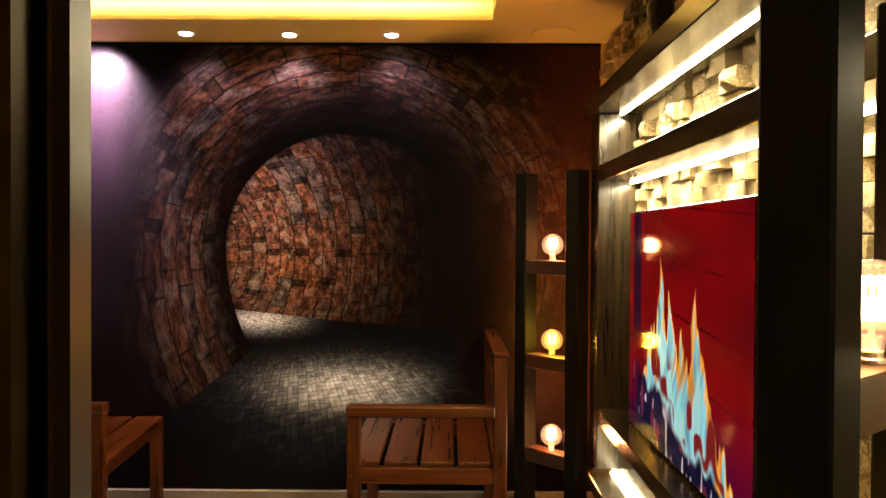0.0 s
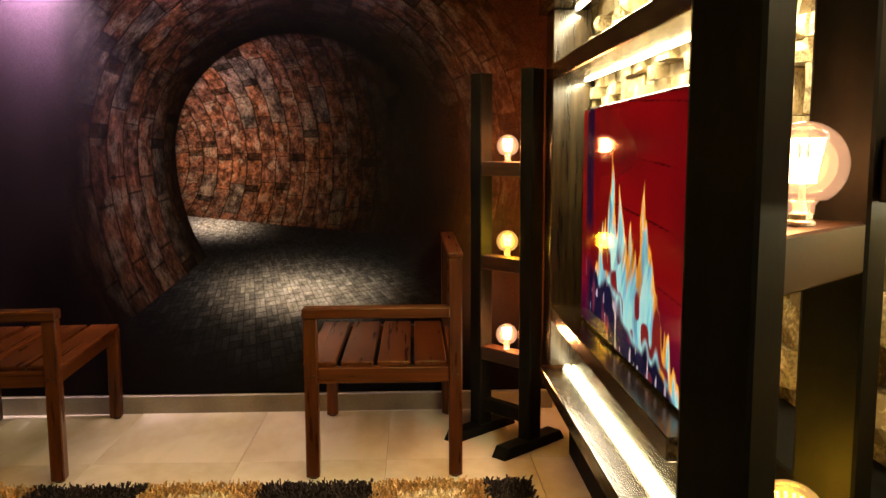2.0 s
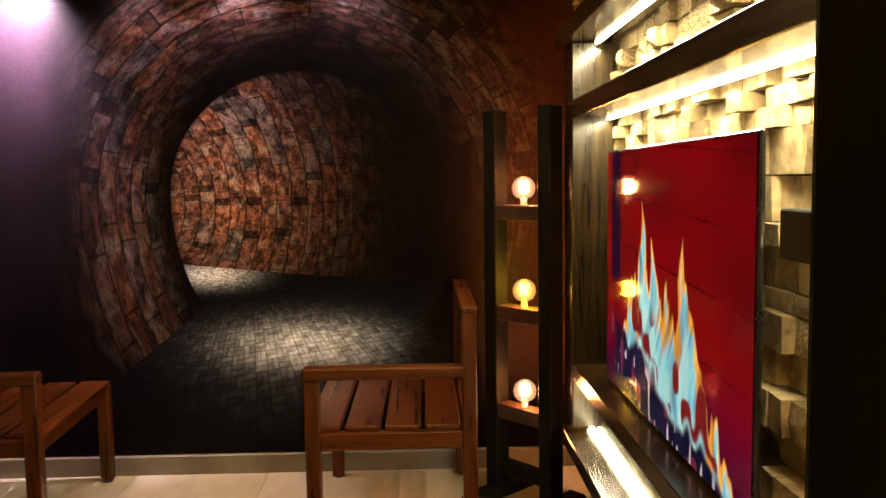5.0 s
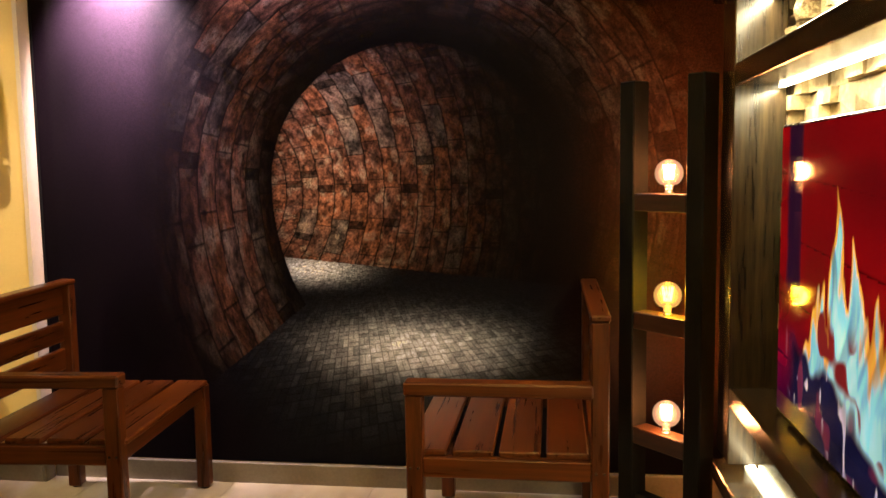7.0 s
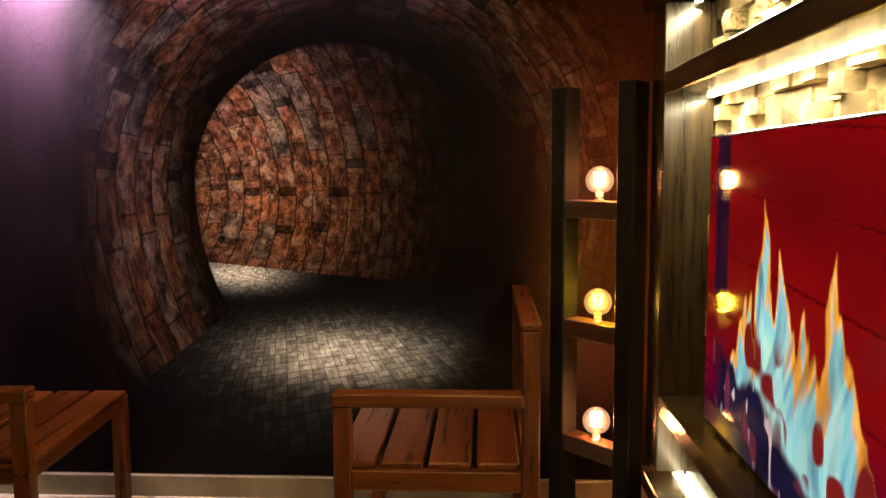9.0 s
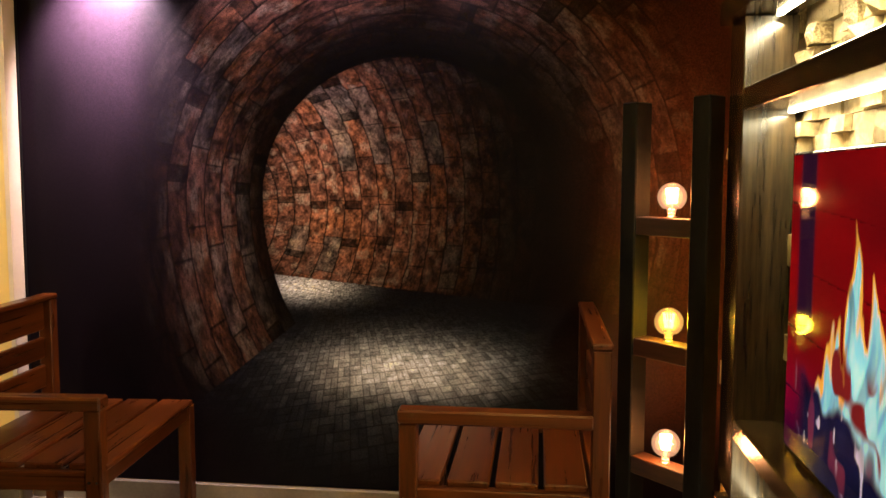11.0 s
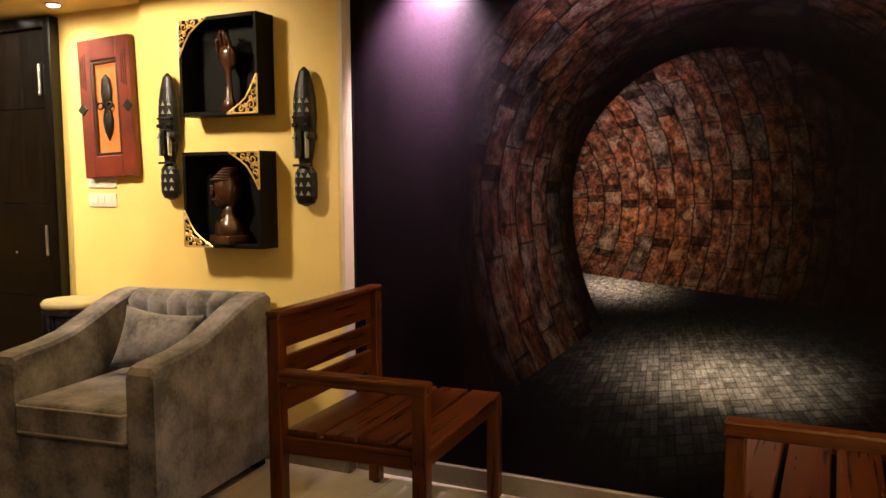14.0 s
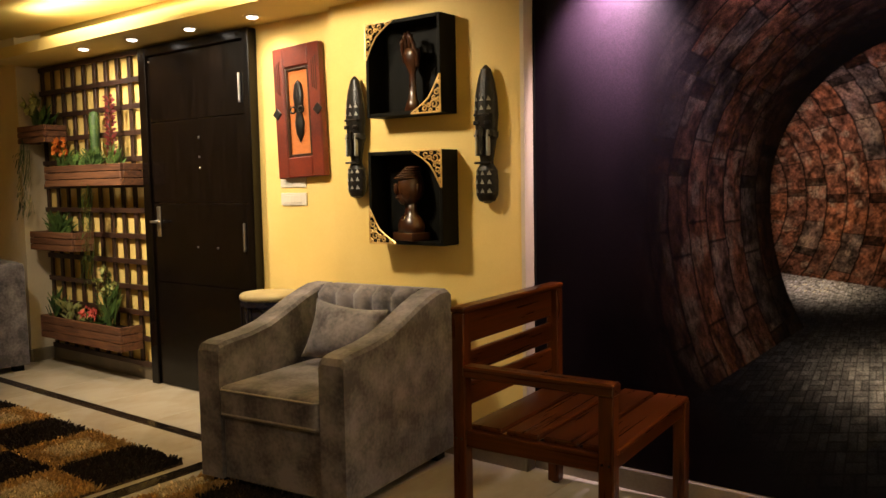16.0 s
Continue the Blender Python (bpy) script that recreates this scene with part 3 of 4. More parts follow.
def bulb(m, yellow=False, power=8.0):
    g = thing("globe_bulb", m, "lit yellow globe filament bulb on a black shelf" if yellow else "lit amber globe filament bulb on a wooden shelf", "light bulb", "globe bulbs")
    prof = [(0.0135, 0.012), (0.014, 0.022), (0.020, 0.030)]
    for i in range(15):
        a = -0.95 + i * (pi / 2 + 0.95) / 14
        prof.append((max(0.001, 0.0465 * cos(a)), 0.066 + 0.0465 * sin(a)))
    gl = part("glass", lathe(prof, 28), BULBGLASS_Y if yellow else BULBGLASS, g, smooth=True)
    gl.visible_shadow = False
    part("cap", lathe([(0.015, 0.0), (0.015, 0.004), (0.012, 0.006), (0.012, 0.013)], 16), CHROME, g)
    bm = bmesh.new()
    for k in range(12):
        a = 2 * pi * k / 12
        tube(bm, [(0.012 * cos(a), 0.012 * sin(a), 0.046), (0.019 * cos(a + 0.5), 0.019 * sin(a + 0.5), 0.094)], 0.0022, 5)
    part("filament", bm, FILAMENT_Y if yellow else FILAMENT, g)
    bm = lathe([(0.006, 0.014), (0.004, 0.030), (0.003, 0.044), (0.002, 0.07)], 10)
    part("stem", bm, CHROME, g)
    p = m.translation
    lamp("bulb_lamp", "POINT", pose(p.x, p.y, p.z + 0.066), power, (1.0, 0.60, 0.06) if yellow else (1.0, 0.36, 0.12), soft=0.03)
    return g


FAR, NEAR = pose(0.513, 3.622, 0, 0, 0, -48), pose(0.536, 1.031, 0, 0, 0, 42)
tower(FAR, "black wooden tower with three lit globe bulbs before the mural")
tower(NEAR, "black wooden tower with three lit globe bulbs beside the television", 0.039)
for tw in (FAR, NEAR):
    for z, yl in ((1.223, False), (0.817, True), (0.411, False)):
        bulb(tw @ pose(0.01, 0, z - (0.0 if tw is FAR else 0.039)), yl, 15.0 if tw is FAR else 2.8)

# ---- television unit ----
UX, U0, U1 = 0.655, 1.48, 3.46
unit = thing("television_unit", pose(0, 0, 0), "dark oak wall unit with glowing strips framing the television", "wall unit")
part("top_board", boxbm((UX - 0.03, 0.30, 1.800), (SX, U1 + 0.02, 1.868), 0.003), UNITWOOD, unit)
part("shelf", boxbm((UX, 0.30, 1.535), (SX, U1 - 0.16, 1.600), 0.003), UNITWOOD, unit)
part("end_panel", boxbm((UX, 3.30, 0.42), (SX, U1, 1.798), 0.003), UNITWOOD_V, unit)
part("upper_ledge", boxbm((UX, 1.82, 0.602), (SX, 3.298, 0.658), 0.003), UNITWOOD, unit)
part("lower_ledge", boxbm((0.632, 0.30, 0.338), (SX, U1 - 0.03, 0.393), 0.003), UNITWOOD, unit)
part("back_board", boxbm((0.745, 1.82, 0.402), (SX, 3.298, 0.606), 0.002), UNITWOOD, unit)
part("plinth", boxbm((0.765, 0.30, 0.0), (SX, U1 - 0.02, 0.343), 0.002), BLACKWOOD, unit)
part("led_strip", boxbm((0.735, 1.60, 1.792), (0.750, 3.29, 1.798), 0.001), STRIPGLOW, unit, "glowing warm strip light")
part("led_strip", boxbm((0.775, 0.34, 1.528), (0.790, 3.29, 1.534), 0.001), STRIPGLOW, unit, "glowing warm strip light")
part("led_strip", boxbm((0.728, 1.60, 0.402), (0.742, 3.40, 0.409), 0.001), STRIPGLOW, unit, "glowing warm strip light")

tv = thing("television", pose(0, 0, 0), "black flat television showing a log fire", "television")
part("case", boxbm((0.728, 1.858, 0.664), (0.740, 3.060, 1.412), 0.004), BLACKPLASTIC, tv)
part("rear_housing", boxbm((0.741, 2.05, 0.73), (0.790, 2.92, 1.33), 0.008), BLACKPLASTIC, tv)
aa, bb = np.meshgrid(np.linspace(0, 1, 361), np.linspace(0, 1, 225))
scr = colour_sheet("screen", 360, 224, lambda u, v: (0.7255 + 0 * u, 3.052 - 1.186 * u, 0.674 + 0.730 * v), fire_print(aa, bb), SCREEN)
scr.parent = tv; scr["label"] = "glowing picture of a log fire"

side = thing("side_shelf_unit", pose(0, 0, 0), "dark wooden wall shelves with glowing strips over stone", "wall shelf")
for z0, z1 in ((1.205, 1.280), (0.745, 0.805)):
    part("board", boxbm((0.66, 0.30, z0), (SX + 0.01, 1.62, z1), 0.003), BLACKWOOD, side)
part("upright", boxbm((0.66, 0.22, 0.0), (SX + 0.01, 0.296, 1.53), 0.003), UNITWOOD, side)
part("led_strip", boxbm((0.76, 0.32, 1.198), (0.770, 1.78, 1.2045), 0.001), STRIPGLOW, side, "glowing warm strip light")

fig = part("figurine", lathe([(0.055, 0), (0.055, 0.012), (0.020, 0.02), (0.035, 0.07), (0.042, 0.12), (0.022, 0.16), (0.030, 0.19), (0.026, 0.23), (0.006, 0.255)], 20, squash=0.7), EBONY, smooth=True)
fig.matrix_world = pose(0.70, 2.56, 1.878)
tagged(fig, "small dark carved wooden figurine on the wall unit", "figurine")
fb = part("figurine_stand", boxbm((-0.06, -0.11, 0), (0.06, 0.11, 0.010), 0.003), CARVED); fb.matrix_world = pose(0.70, 2.56, 1.868)
tagged(fb, "flat brown wooden stand under the figurine", "stand")


# ---- shadow boxes ----
def fretwork(parent, corner, sx, sz, y, r=0.175):
    """Pierced gilt corner of scrolls; sx, sz point into the box."""
    bm = bmesh.new()
    cx, cz = corner
    P = lambda a, b: (cx + sx * a, y, cz + sz * b)
    tube(bm, [P(0.003, 0.003), P(r, 0.003)], 0.0048, 5); tube(bm, [P(0.003, 0.003), P(0.003, r)], 0.0048, 5)
    tube(bm, [P(r, 0.004), P(r * 0.62, r * 0.24), P(r * 0.40, r * 0.40), P(r * 0.24, r * 0.62), P(0.004, r)], 0.0045, 5)
    for a0, b0, rad, turn in ((0.22, 0.22, 0.13, 0), (0.55, 0.14, 0.10, 1), (0.14, 0.55, 0.10, 2), (0.40, 0.22, 0.07, 3), (0.22, 0.40, 0.07, 4), (0.78, 0.075, 0.05, 5), (0.075, 0.78, 0.05, 1), (0.10, 0.10, 0.07, 2), (0.33, 0.08, 0.07, 4), (0.08, 0.33, 0.07, 0)):
        pts = [P(r * (a0 + rad * (1 - k / 16) * cos(turn + k * 0.62)), r * (b0 + rad * (1 - k / 16) * sin(turn + k * 0.62))) for k in range(13)]
        tube(bm, pts, 0.0042, 5)
    return part("fretwork_corner", bm, GOLD, parent, "gilt pierced scrollwork corner")


def shadow_box(x0, x1, z0, z1, label, corners):
    d = 0.125
    b = thing("shadow_box", pose(0, CY, 0), label, "display box", "black display boxes")
    th = 0.018
    part("back", boxbm((x0 + th, -0.010, z0 + th), (x1 - th, -0.001, z1 - th)), BLACKWOOD, b)
    part("side", boxbm((x0, -d, z0), (x0 + th, -0.001, z1), 0.002), BLACKWOOD, b)
    part("side", boxbm((x1 - th, -d, z0), (x1, -0.001, z1), 0.002), BLACKWOOD, b)
    part("top", boxbm((x0 + th, -d, z1 - th), (x1 - th, -0.001, z1), 0.002), BLACKWOOD, b)
    part("bottom", boxbm((x0 + th, -d, z0), (x1 - th, -0.001, z0 + th), 0.002), BLACKWOOD, b)
    for cx, cz, sx, sz in corners: fretwork(b, (cx, cz), sx, sz, -d - 0.002)
    return b


BX0, BX1 = -2.853, -2.395
shadow_box(BX0, BX1, 1.645, 2.095, "black open display box holding a carved hand sculpture", ((BX0, 2.095, 1, -1), (BX1, 1.645, -1, 1)))
shadow_box(BX0, BX1, 1.030, 1.478, "black open display box holding a carved head", ((BX1, 1.478, -1, -1), (BX0, 1.030, 1, 1)))
bust = bmesh.new()
add_box(bust, (-0.085, -0.055, 0.0), (0.085, 0.055, 0.040), 0.006, seg=2)
lathe([(0.078, 0.040), (0.080, 0.075), (0.066, 0.105), (0.042, 0.125), (0.034, 0.150), (0.035, 0.185)], 24, bm=bust, squash=0.72)


def lump(bm, centre, size, tilt=0.0):
    bmesh.ops.create_uvsphere(bm, u_segments=20, v_segments=14, radius=1.0, matrix=pose(*centre, 0, tilt) @ Matrix.Diagonal((*size, 1)))


lump(bust, (0.004, 0.000, 0.262), (0.058, 0.066, 0.092), -6)         # skull
lump(bust, (-0.016, -0.022, 0.212), (0.038, 0.040, 0.046), -12)      # jaw
lump(bust, (-0.026, -0.064, 0.246), (0.010, 0.014, 0.026))           # nose
lump(bust, (-0.026, -0.056, 0.207), (0.019, 0.012, 0.007))           # mouth
for dx in (-0.052, 0.006): lump(bust, (dx, -0.050, 0.268), (0.016, 0.012, 0.007))
lump(bust, (0.058, 0.004, 0.248), (0.008, 0.016, 0.026))             # ear
for k in range(5): lump(bust, (-0.006 + 0.003 * k, -0.012 + 0.006 * k, 0.300 + 0.012 * k), (0.060 - 0.005 * k, 0.068 - 0.006 * k, 0.010))
b1 = part("head_sculpture", bust, CARVED, smooth=True); b1.matrix_world = pose(-2.625, CY - 0.075, 1.0485, 0, 0, -18)
tagged(b1, "glossy brown carved wooden head in the display box", "sculpture")
hs = lathe([(0.050, 0.0), (0.034, 0.050), (0.026, 0.058), (0.020, 0.110), (0.019, 0.180), (0.028, 0.200), (0.044, 0.230), (0.050, 0.265), (0.044, 0.290), (0.02, 0.300)], 20, squash=0.7)
for k, (x, h, ln) in enumerate(((-0.040, 0.262, 0.075), (-0.018, 0.285, 0.080), (0.006, 0.290, 0.078), (0.030, 0.280, 0.070), (0.050, 0.235, 0.065))):
    tube(hs, [(x, -0.01, h - 0.03), (x * 1.15, -0.020, h + ln * 0.45), (x * 1.0, -0.030, h + ln * 0.8), (x * 0.8, -0.024, h + ln)], 0.0105, 8)
h1 = part("hand_sculpture", hs, CARVED, smooth=True); h1.matrix_world = pose(-2.600, CY - 0.075, 1.6635, 0, 0, -10)
tagged(h1, "glossy carved wooden hand sculpture on a tapering foot", "sculpture")


# ---- carved masks ----
def wall_mask(m, label):
    prof = [(0.005, 0.620), (0.026, 0.600), (0.044, 0.545), (0.056, 0.480), (0.061, 0.400), (0.055, 0.330), (0.060, 0.318), (0.060, 0.300), (0.050, 0.285), (0.044, 0.240), (0.034, 0.200), (0.034, 0.178), (0.054, 0.150), (0.058, 0.100), (0.056, 0.040), (0.042, 0.012), (0.010, 0.000)]
    bm = lathe(prof[::-1], 20, squash=0.62)
    for z, r in ((0.47, 0.057), (0.43, 0.060), (0.14, 0.055), (0.10, 0.058), (0.06, 0.057)):
        for k in (-1, 0, 1):
            a = -pi / 2 + k * 0.62
            c = Vector((r * cos(a), r * 0.62 * sin(a) - 0.0015, z))
            t = Vector((-sin(a), 0.62 * cos(a), 0)).normalized()
            s = 0.011
            f = bm.faces.new([bm.verts.new(c - t * s + Vector((0, -0.001, -s))), bm.verts.new(c + t * s + Vector((0, -0.001, -s))), bm.verts.new(c + Vector((0, -0.002, s)))])
            f.material_index = 1
    add_box(bm, (-0.010, -0.052, 0.215), (0.010, -0.018, 0.345), 0.006)
    for sx in (-1, 1):
        add_box(bm, (sx * 0.030 - 0.016, -0.044, 0.352), (sx * 0.030 + 0.016, -0.030, 0.372), 0.005)
        add_box(bm, (sx * 0.030 - 0.005, -0.044, 0.215), (sx * 0.030 + 0.005, -0.020, 0.33), 0.003, mat_index=1)
    for z in (0.392, 0.300, 0.178): add_box(bm, (-0.045, -0.040, z), (0.045, -0.022, z + 0.010), 0.003)
    ob = part("carved_mask", bm, [EBONY, SILVER])
    ob.matrix_world = m
    return tagged(ob, label, "wall mask", "black carved wall masks")


wall_mask(pose(-2.203, CY - 0.040, 1.226), "tall black carved wooden mask with pale inlay")
wall_mask(pose(-3.010, CY - 0.040, 1.250), "tall black carved wooden mask with pale inlay beside display boxes")

# ---- red framed relief ----
pic = thing("framed_relief", pose(-3.500, PY - 0.030, 1.728, 0, -2.2, 0) @ Matrix.Diagonal((1.08, 1, 0.99, 1)), "red wooden framed panel with a small carved mask", "wall art")
for x0, x1 in ((-0.170, -0.090), (0.090, 0.170)): part("stile", boxbm((x0, -0.026, -0.365), (x1, 0.02, 0.365), 0.006), REDWOOD, pic)
for z0, z1 in ((-0.365, -0.250), (0.250, 0.365)): part("rail", boxbm((-0.089, -0.026, z0), (0.089, 0.02, z1), 0.006), REDWOOD, pic)
part("backing", boxbm((-0.089, -0.004, -0.249), (0.089, 0.016, 0.249)), ORANGE, pic, "orange woven backing")
for x0, x1, z0, z1 in ((-0.089, -0.074, -0.249, 0.249), (0.074, 0.089, -0.249, 0.249), (-0.073, 0.073, 0.234, 0.249), (-0.073, 0.073, -0.249, -0.234)):
    part("inner_moulding", boxbm((x0, -0.020, z0), (x1, -0.005, z1), 0.003), CARVED, pic)
mk = lathe([(0.004, -0.17), (0.026, -0.12), (0.034, -0.06), (0.020, -0.01), (0.030, 0.03), (0.036, 0.09), (0.026, 0.15), (0.004, 0.175)], 16, squash=0.5)
for s in (-1, 1):
    tube(mk, [(s * (0.030 + 0.018 * cos(a)), -0.016, 0.01 + 0.018 * sin(a)) for a in [k * pi / 5 for k in range(11)]], 0.005, 6)
part("small_mask", mk, EBONY, pic, "small dark carved mask", True).location = (0, -0.012, 0)
for s in (-1, 1):
    part("diamond", boxbm((-0.024, -0.004, -0.024), (0.024, 0.004, 0.024), 0.002, m=pose(s * 0.150, -0.028, 0.0, 0, 45)), EBONY, pic)
    for k in range(3): part("groove_bar", boxbm((s * 0.135 - 0.002 + (k - 1) * 0.014, -0.029, 0.12 - 0.01 * k), (s * 0.135 + 0.002 + (k - 1) * 0.014, -0.024, 0.27 + 0.01 * k)), CARVED, pic)


def switch_plate(x, z, n):
    s = thing("light_switch", pose(x, PY, z), "white plastic light switch plate on the yellow wall", "light switch", "light switches")
    part("plate", boxbm((-0.105, -0.009, -0.036), (0.105, 0.0, 0.036), 0.004, seg=2), PLASTIC, s)
    for k in range(n):
        a = -0.075 + 0.15 * k / n
        part("rocker", boxbm((a + 0.002, -0.0125, -0.022), (a + 0.15 / n - 0.002, -0.0085, 0.022), 0.002), PLASTIC, s)


switch_plate(-3.605, 1.347, 2)
switch_plate(-3.605, 1.245, 3)

# ---- door ----
door = thing("door_1", pose(0, PY, 0), "tall closed dark brown lacquered door with chrome strips", "door", kind="structure")
part("frame_side", boxbm((-5.005, -0.070, 0), (-4.925, -0.001, 2.235), 0.006), DOORMAT, door)
part("frame_side", boxbm((-3.940, -0.070, 0), (-3.885, -0.001, 2.235), 0.006), DOORMAT, door)
part("frame_head", boxbm((-4.924, -0.070, 2.175), (-3.941, -0.001, 2.235), 0.006), DOORMAT, door)
for k, (z0, z1) in enumerate(((0.01, 0.70), (0.703, 1.22), (1.223, 1.745), (1.748, 2.170))):
    part("leaf_panel", boxbm((-4.922, -0.052, z0), (-3.944, -0.006, z1), 0.003), DOORMAT, door)
for z in (1.90, 1.02):
    part("hinge", lathe([(0.008, -0.085), (0.009, -0.080), (0.009, 0.080), (0.008, 0.085)], 10, pose(-3.985, -0.060, z)), CHROME, door, "chrome hinge")
hd = part("handle", boxbm((-4.880, -0.060, 1.00), (-4.840, -0.050, 1.20), 0.004), CHROME, door, "dark chrome lever handle")
part("lever", boxbm((-4.90, -0.100, 1.092), (-4.79, -0.086, 1.108), 0.005), CHROME, hd)
part("neck", boxbm((-4.868, -0.090, 1.09), (-4.852, -0.058, 1.11), 0.003), CHROME, hd)
for x, z in ((-4.40, 1.63), (-4.40, 1.51), (-4.40, 1.44), (-4.45, 0.945), (-4.25, 0.945), (-4.90, 2.14)):
    part("stud", lathe([(0.008, 0), (0.007, 0.005), (0.002, 0.007)], 10, pose(x, -0.052, z, 90)), CHROME, door, "small chrome stud")

# ---- trellis and planters ----
tr = thing("trellis", pose(0, PY, 0), "dark brown square wooden trellis on the yellow wall", "trellis")
TX0, TX1, TZ0, TZ1 = -6.36, -5.03, 0.115, 2.225
nx, nz = 9, 12
for i in range(nx + 1):
    x = TX0 + (TX1 - TX0) * i / nx
    part("upright_slat", boxbm((x - 0.018, -0.030, TZ0), (x + 0.018, -0.014, TZ1), 0.002), TRELLIS, tr)
for i in range(nz + 1):
    z = TZ0 + (TZ1 - TZ0) * i / nz
    part("cross_slat", boxbm((TX0 - 0.02, -0.046, z - 0.018), (TX1 + 0.02, -0.030, z + 0.018), 0.002), TRELLIS, tr)


def planter(x0, x1, z0, z1, label):
    p = thing("planter_box", pose(0, PY - 0.05, 0), label, "planter", "wooden planter boxes")
    h = (z1 - z0) / 3
    for k in range(3):
        a, b = z0 + k * h + 0.002, z0 + (k + 1) * h - 0.002
        part("front_board", boxbm((x0, -0.170, a), (x1, -0.150, b), 0.003), PLANTERWOOD, p)
        for x in (x0, x1 - 0.018): part("side_board", boxbm((x, -0.149, a), (x + 0.018, -0.0005, b), 0.003), PLANTERWOOD, p)
    part("soil", boxbm((x0 + 0.02, -0.148, z0 + 0.01), (x1 - 0.02, -0.002, z1 - 0.03)), BLACKWOOD, p)


planter(-6.395, -5.99, 1.665, 1.795, "small wooden planter box with lilies on the trellis")
planter(-6.02, -5.02, 1.340, 1.490, "long wooden planter box with flowers on the trellis")
planter(-6.29, -5.68, 0.875, 1.015, "small wooden planter box with a green bush")
planter(-6.20, -5.12, 0.220, 0.390, "long wooden planter box with low flowering plants")


def blade(bm, base, tip, w, droop=0.0, mi=0, n=4):
    b, t = Vector(base), Vector(tip)
    d = t - b
    sdir = d.cross(Vector((0.3, 1, 0.2)))
    sdir = sdir.normalized() if sdir.length > 1e-6 else Vector((1, 0, 0))
    rows = []
    for i in range(n + 1):
        f = i / n
        c = b + d * f - Vector((0, 0, droop * f * f))
        ww = w * sin(pi * (0.12 + 0.88 * f)) if f < 1 else 0.0005
        rows.append((bm.verts.new(c - sdir * ww), bm.verts.new(c + sdir * ww + Vector((0, -0.004, 0)))))
    for a, c in zip(rows, rows[1:]):
        bm.faces.new((a[0], a[1], c[1], c[0])).material_index = mi


def plant(name, x, z, n, h, spread, w, mats, label, droop=0.02, hang=0.0, flowers=0, fs=0.02):
    r = random.Random(int(abs(x * 1000) + z * 77))
    bm = bmesh.new()
    for _ in range(n):
        a = r.uniform(0, 2 * pi); q = r.random() ** 0.5 * spread
        k = r.uniform(0.5, 1)
        ox, oy = r.uniform(-0.3, 0.3) * spread, r.uniform(-0.03, 0.03)
        if hang:
            st = -r.random() * hang
            blade(bm, (ox, -0.09 + oy, st + 0.02), (ox + r.uniform(-.05, .05), -0.10 + oy + r.uniform(-.03, .0), st - r.uniform(0.05, 0.12)), w, 0, 0)
        else:
            z0 = r.uniform(0, 0.5) * h
            blade(bm, (ox, oy, z0 - 0.03), (ox + cos(a) * q, oy + 0.6 * sin(a) * q * 0.5, z0 + h * 0.5 * k), w * r.uniform(0.6, 1.2), droop * r.random(), 0)
    for _ in range(flowers):
        fx, fy, fz = r.uniform(-1, 1) * spread * 0.6, r.uniform(-0.06, 0.02), h * r.uniform(0.55, 1.05)
        for k in range(5):
            a = 2 * pi * k / 5 + r.random()
            blade(bm, (fx, fy, fz), (fx + fs * cos(a), fy - fs * 0.6, fz + fs * sin(a)), fs * 0.45, 0, 1, 3)
    ob = part(name, bm, mats)
    ob.matrix_world = pose(x, PY - 0.13, z)
    return tagged(ob, label, "plant")


plant("lily_plant", -6.20, 1.775, 60, 0.22, 0.17, 0.016, [LEAF, LEAFPALE], "leafy plant with pale cream lilies", flowers=9, fs=0.05)
plant("trailing_plant", -6.30, 1.69, 110, 0.3, 0.22, 0.010, [LEAF, REDLEAF], "green trailing plant hanging from the planter", hang=0.50)
plant("orange_flower_plant", -5.90, 1.47, 40, 0.20, 0.12, 0.010, [LEAF, ORANGEPETAL], "orange flowers in a wooden planter", flowers=26, fs=0.03)
plant("broad_leaf_plant", -5.72, 1.47, 18, 0.16, 0.13, 0.030, [LEAF], "low broad green leaves in a planter", 0.04)
plant("green_plant", -5.52, 1.47, 70, 0.16, 0.15, 0.008, [LEAF], "low feathery green plant in a planter", 0.02)
plant("red_flower_spike", -5.24, 1.47, 34, 0.20, 0.12, 0.009, [LEAF, REDLEAF], "tall dark red flower spikes", flowers=0)
bm = bmesh.new()
for k in range(70):
    a, zz = k * 2.4, 0.06 + 0.40 * k / 70
    blade(bm, (0.01 * cos(a), 0.01 * sin(a), zz), (0.055 * cos(a), 0.04 * sin(a), zz + 0.02), 0.012, 0.01, 0, 3)
rs = part("flower_spike", bm, [REDLEAF]); rs.matrix_world = pose(-5.26, PY - 0.13, 1.49); tagged(rs, "tall dark red flower spike", "plant")
cac = part("cactus", lathe([(0.028, 0), (0.034, 0.05), (0.032, 0.22), (0.036, 0.34), (0.026, 0.385), (0.004, 0.395)], 12), LEAF, smooth=True); cac.matrix_world = pose(-5.50, PY - 0.11, 1.465)
tagged(cac, "tall green cactus column in a planter", "plant")
plant("hanging_grass", -5.45, 1.355, 120, 0.3, 0.20, 0.007, [LEAF], "long trailing green grass below the planter", hang=0.62)
plant("green_bush", -6.02, 0.995, 130, 0.20, 0.20, 0.010, [LEAF], "small bushy green plant in a planter", 0.02)
plant("spiky_plant", -5.90, 0.36, 30, 0.22, 0.24, 0.018, [LEAFPALE], "pale green spiky succulent in a planter", 0.05)
plant("dark_leaf_plant", -6.12, 0.36, 34, 0.26, 0.14, 0.014, [LEAF], "dark green leafy plant in a planter", 0.02)
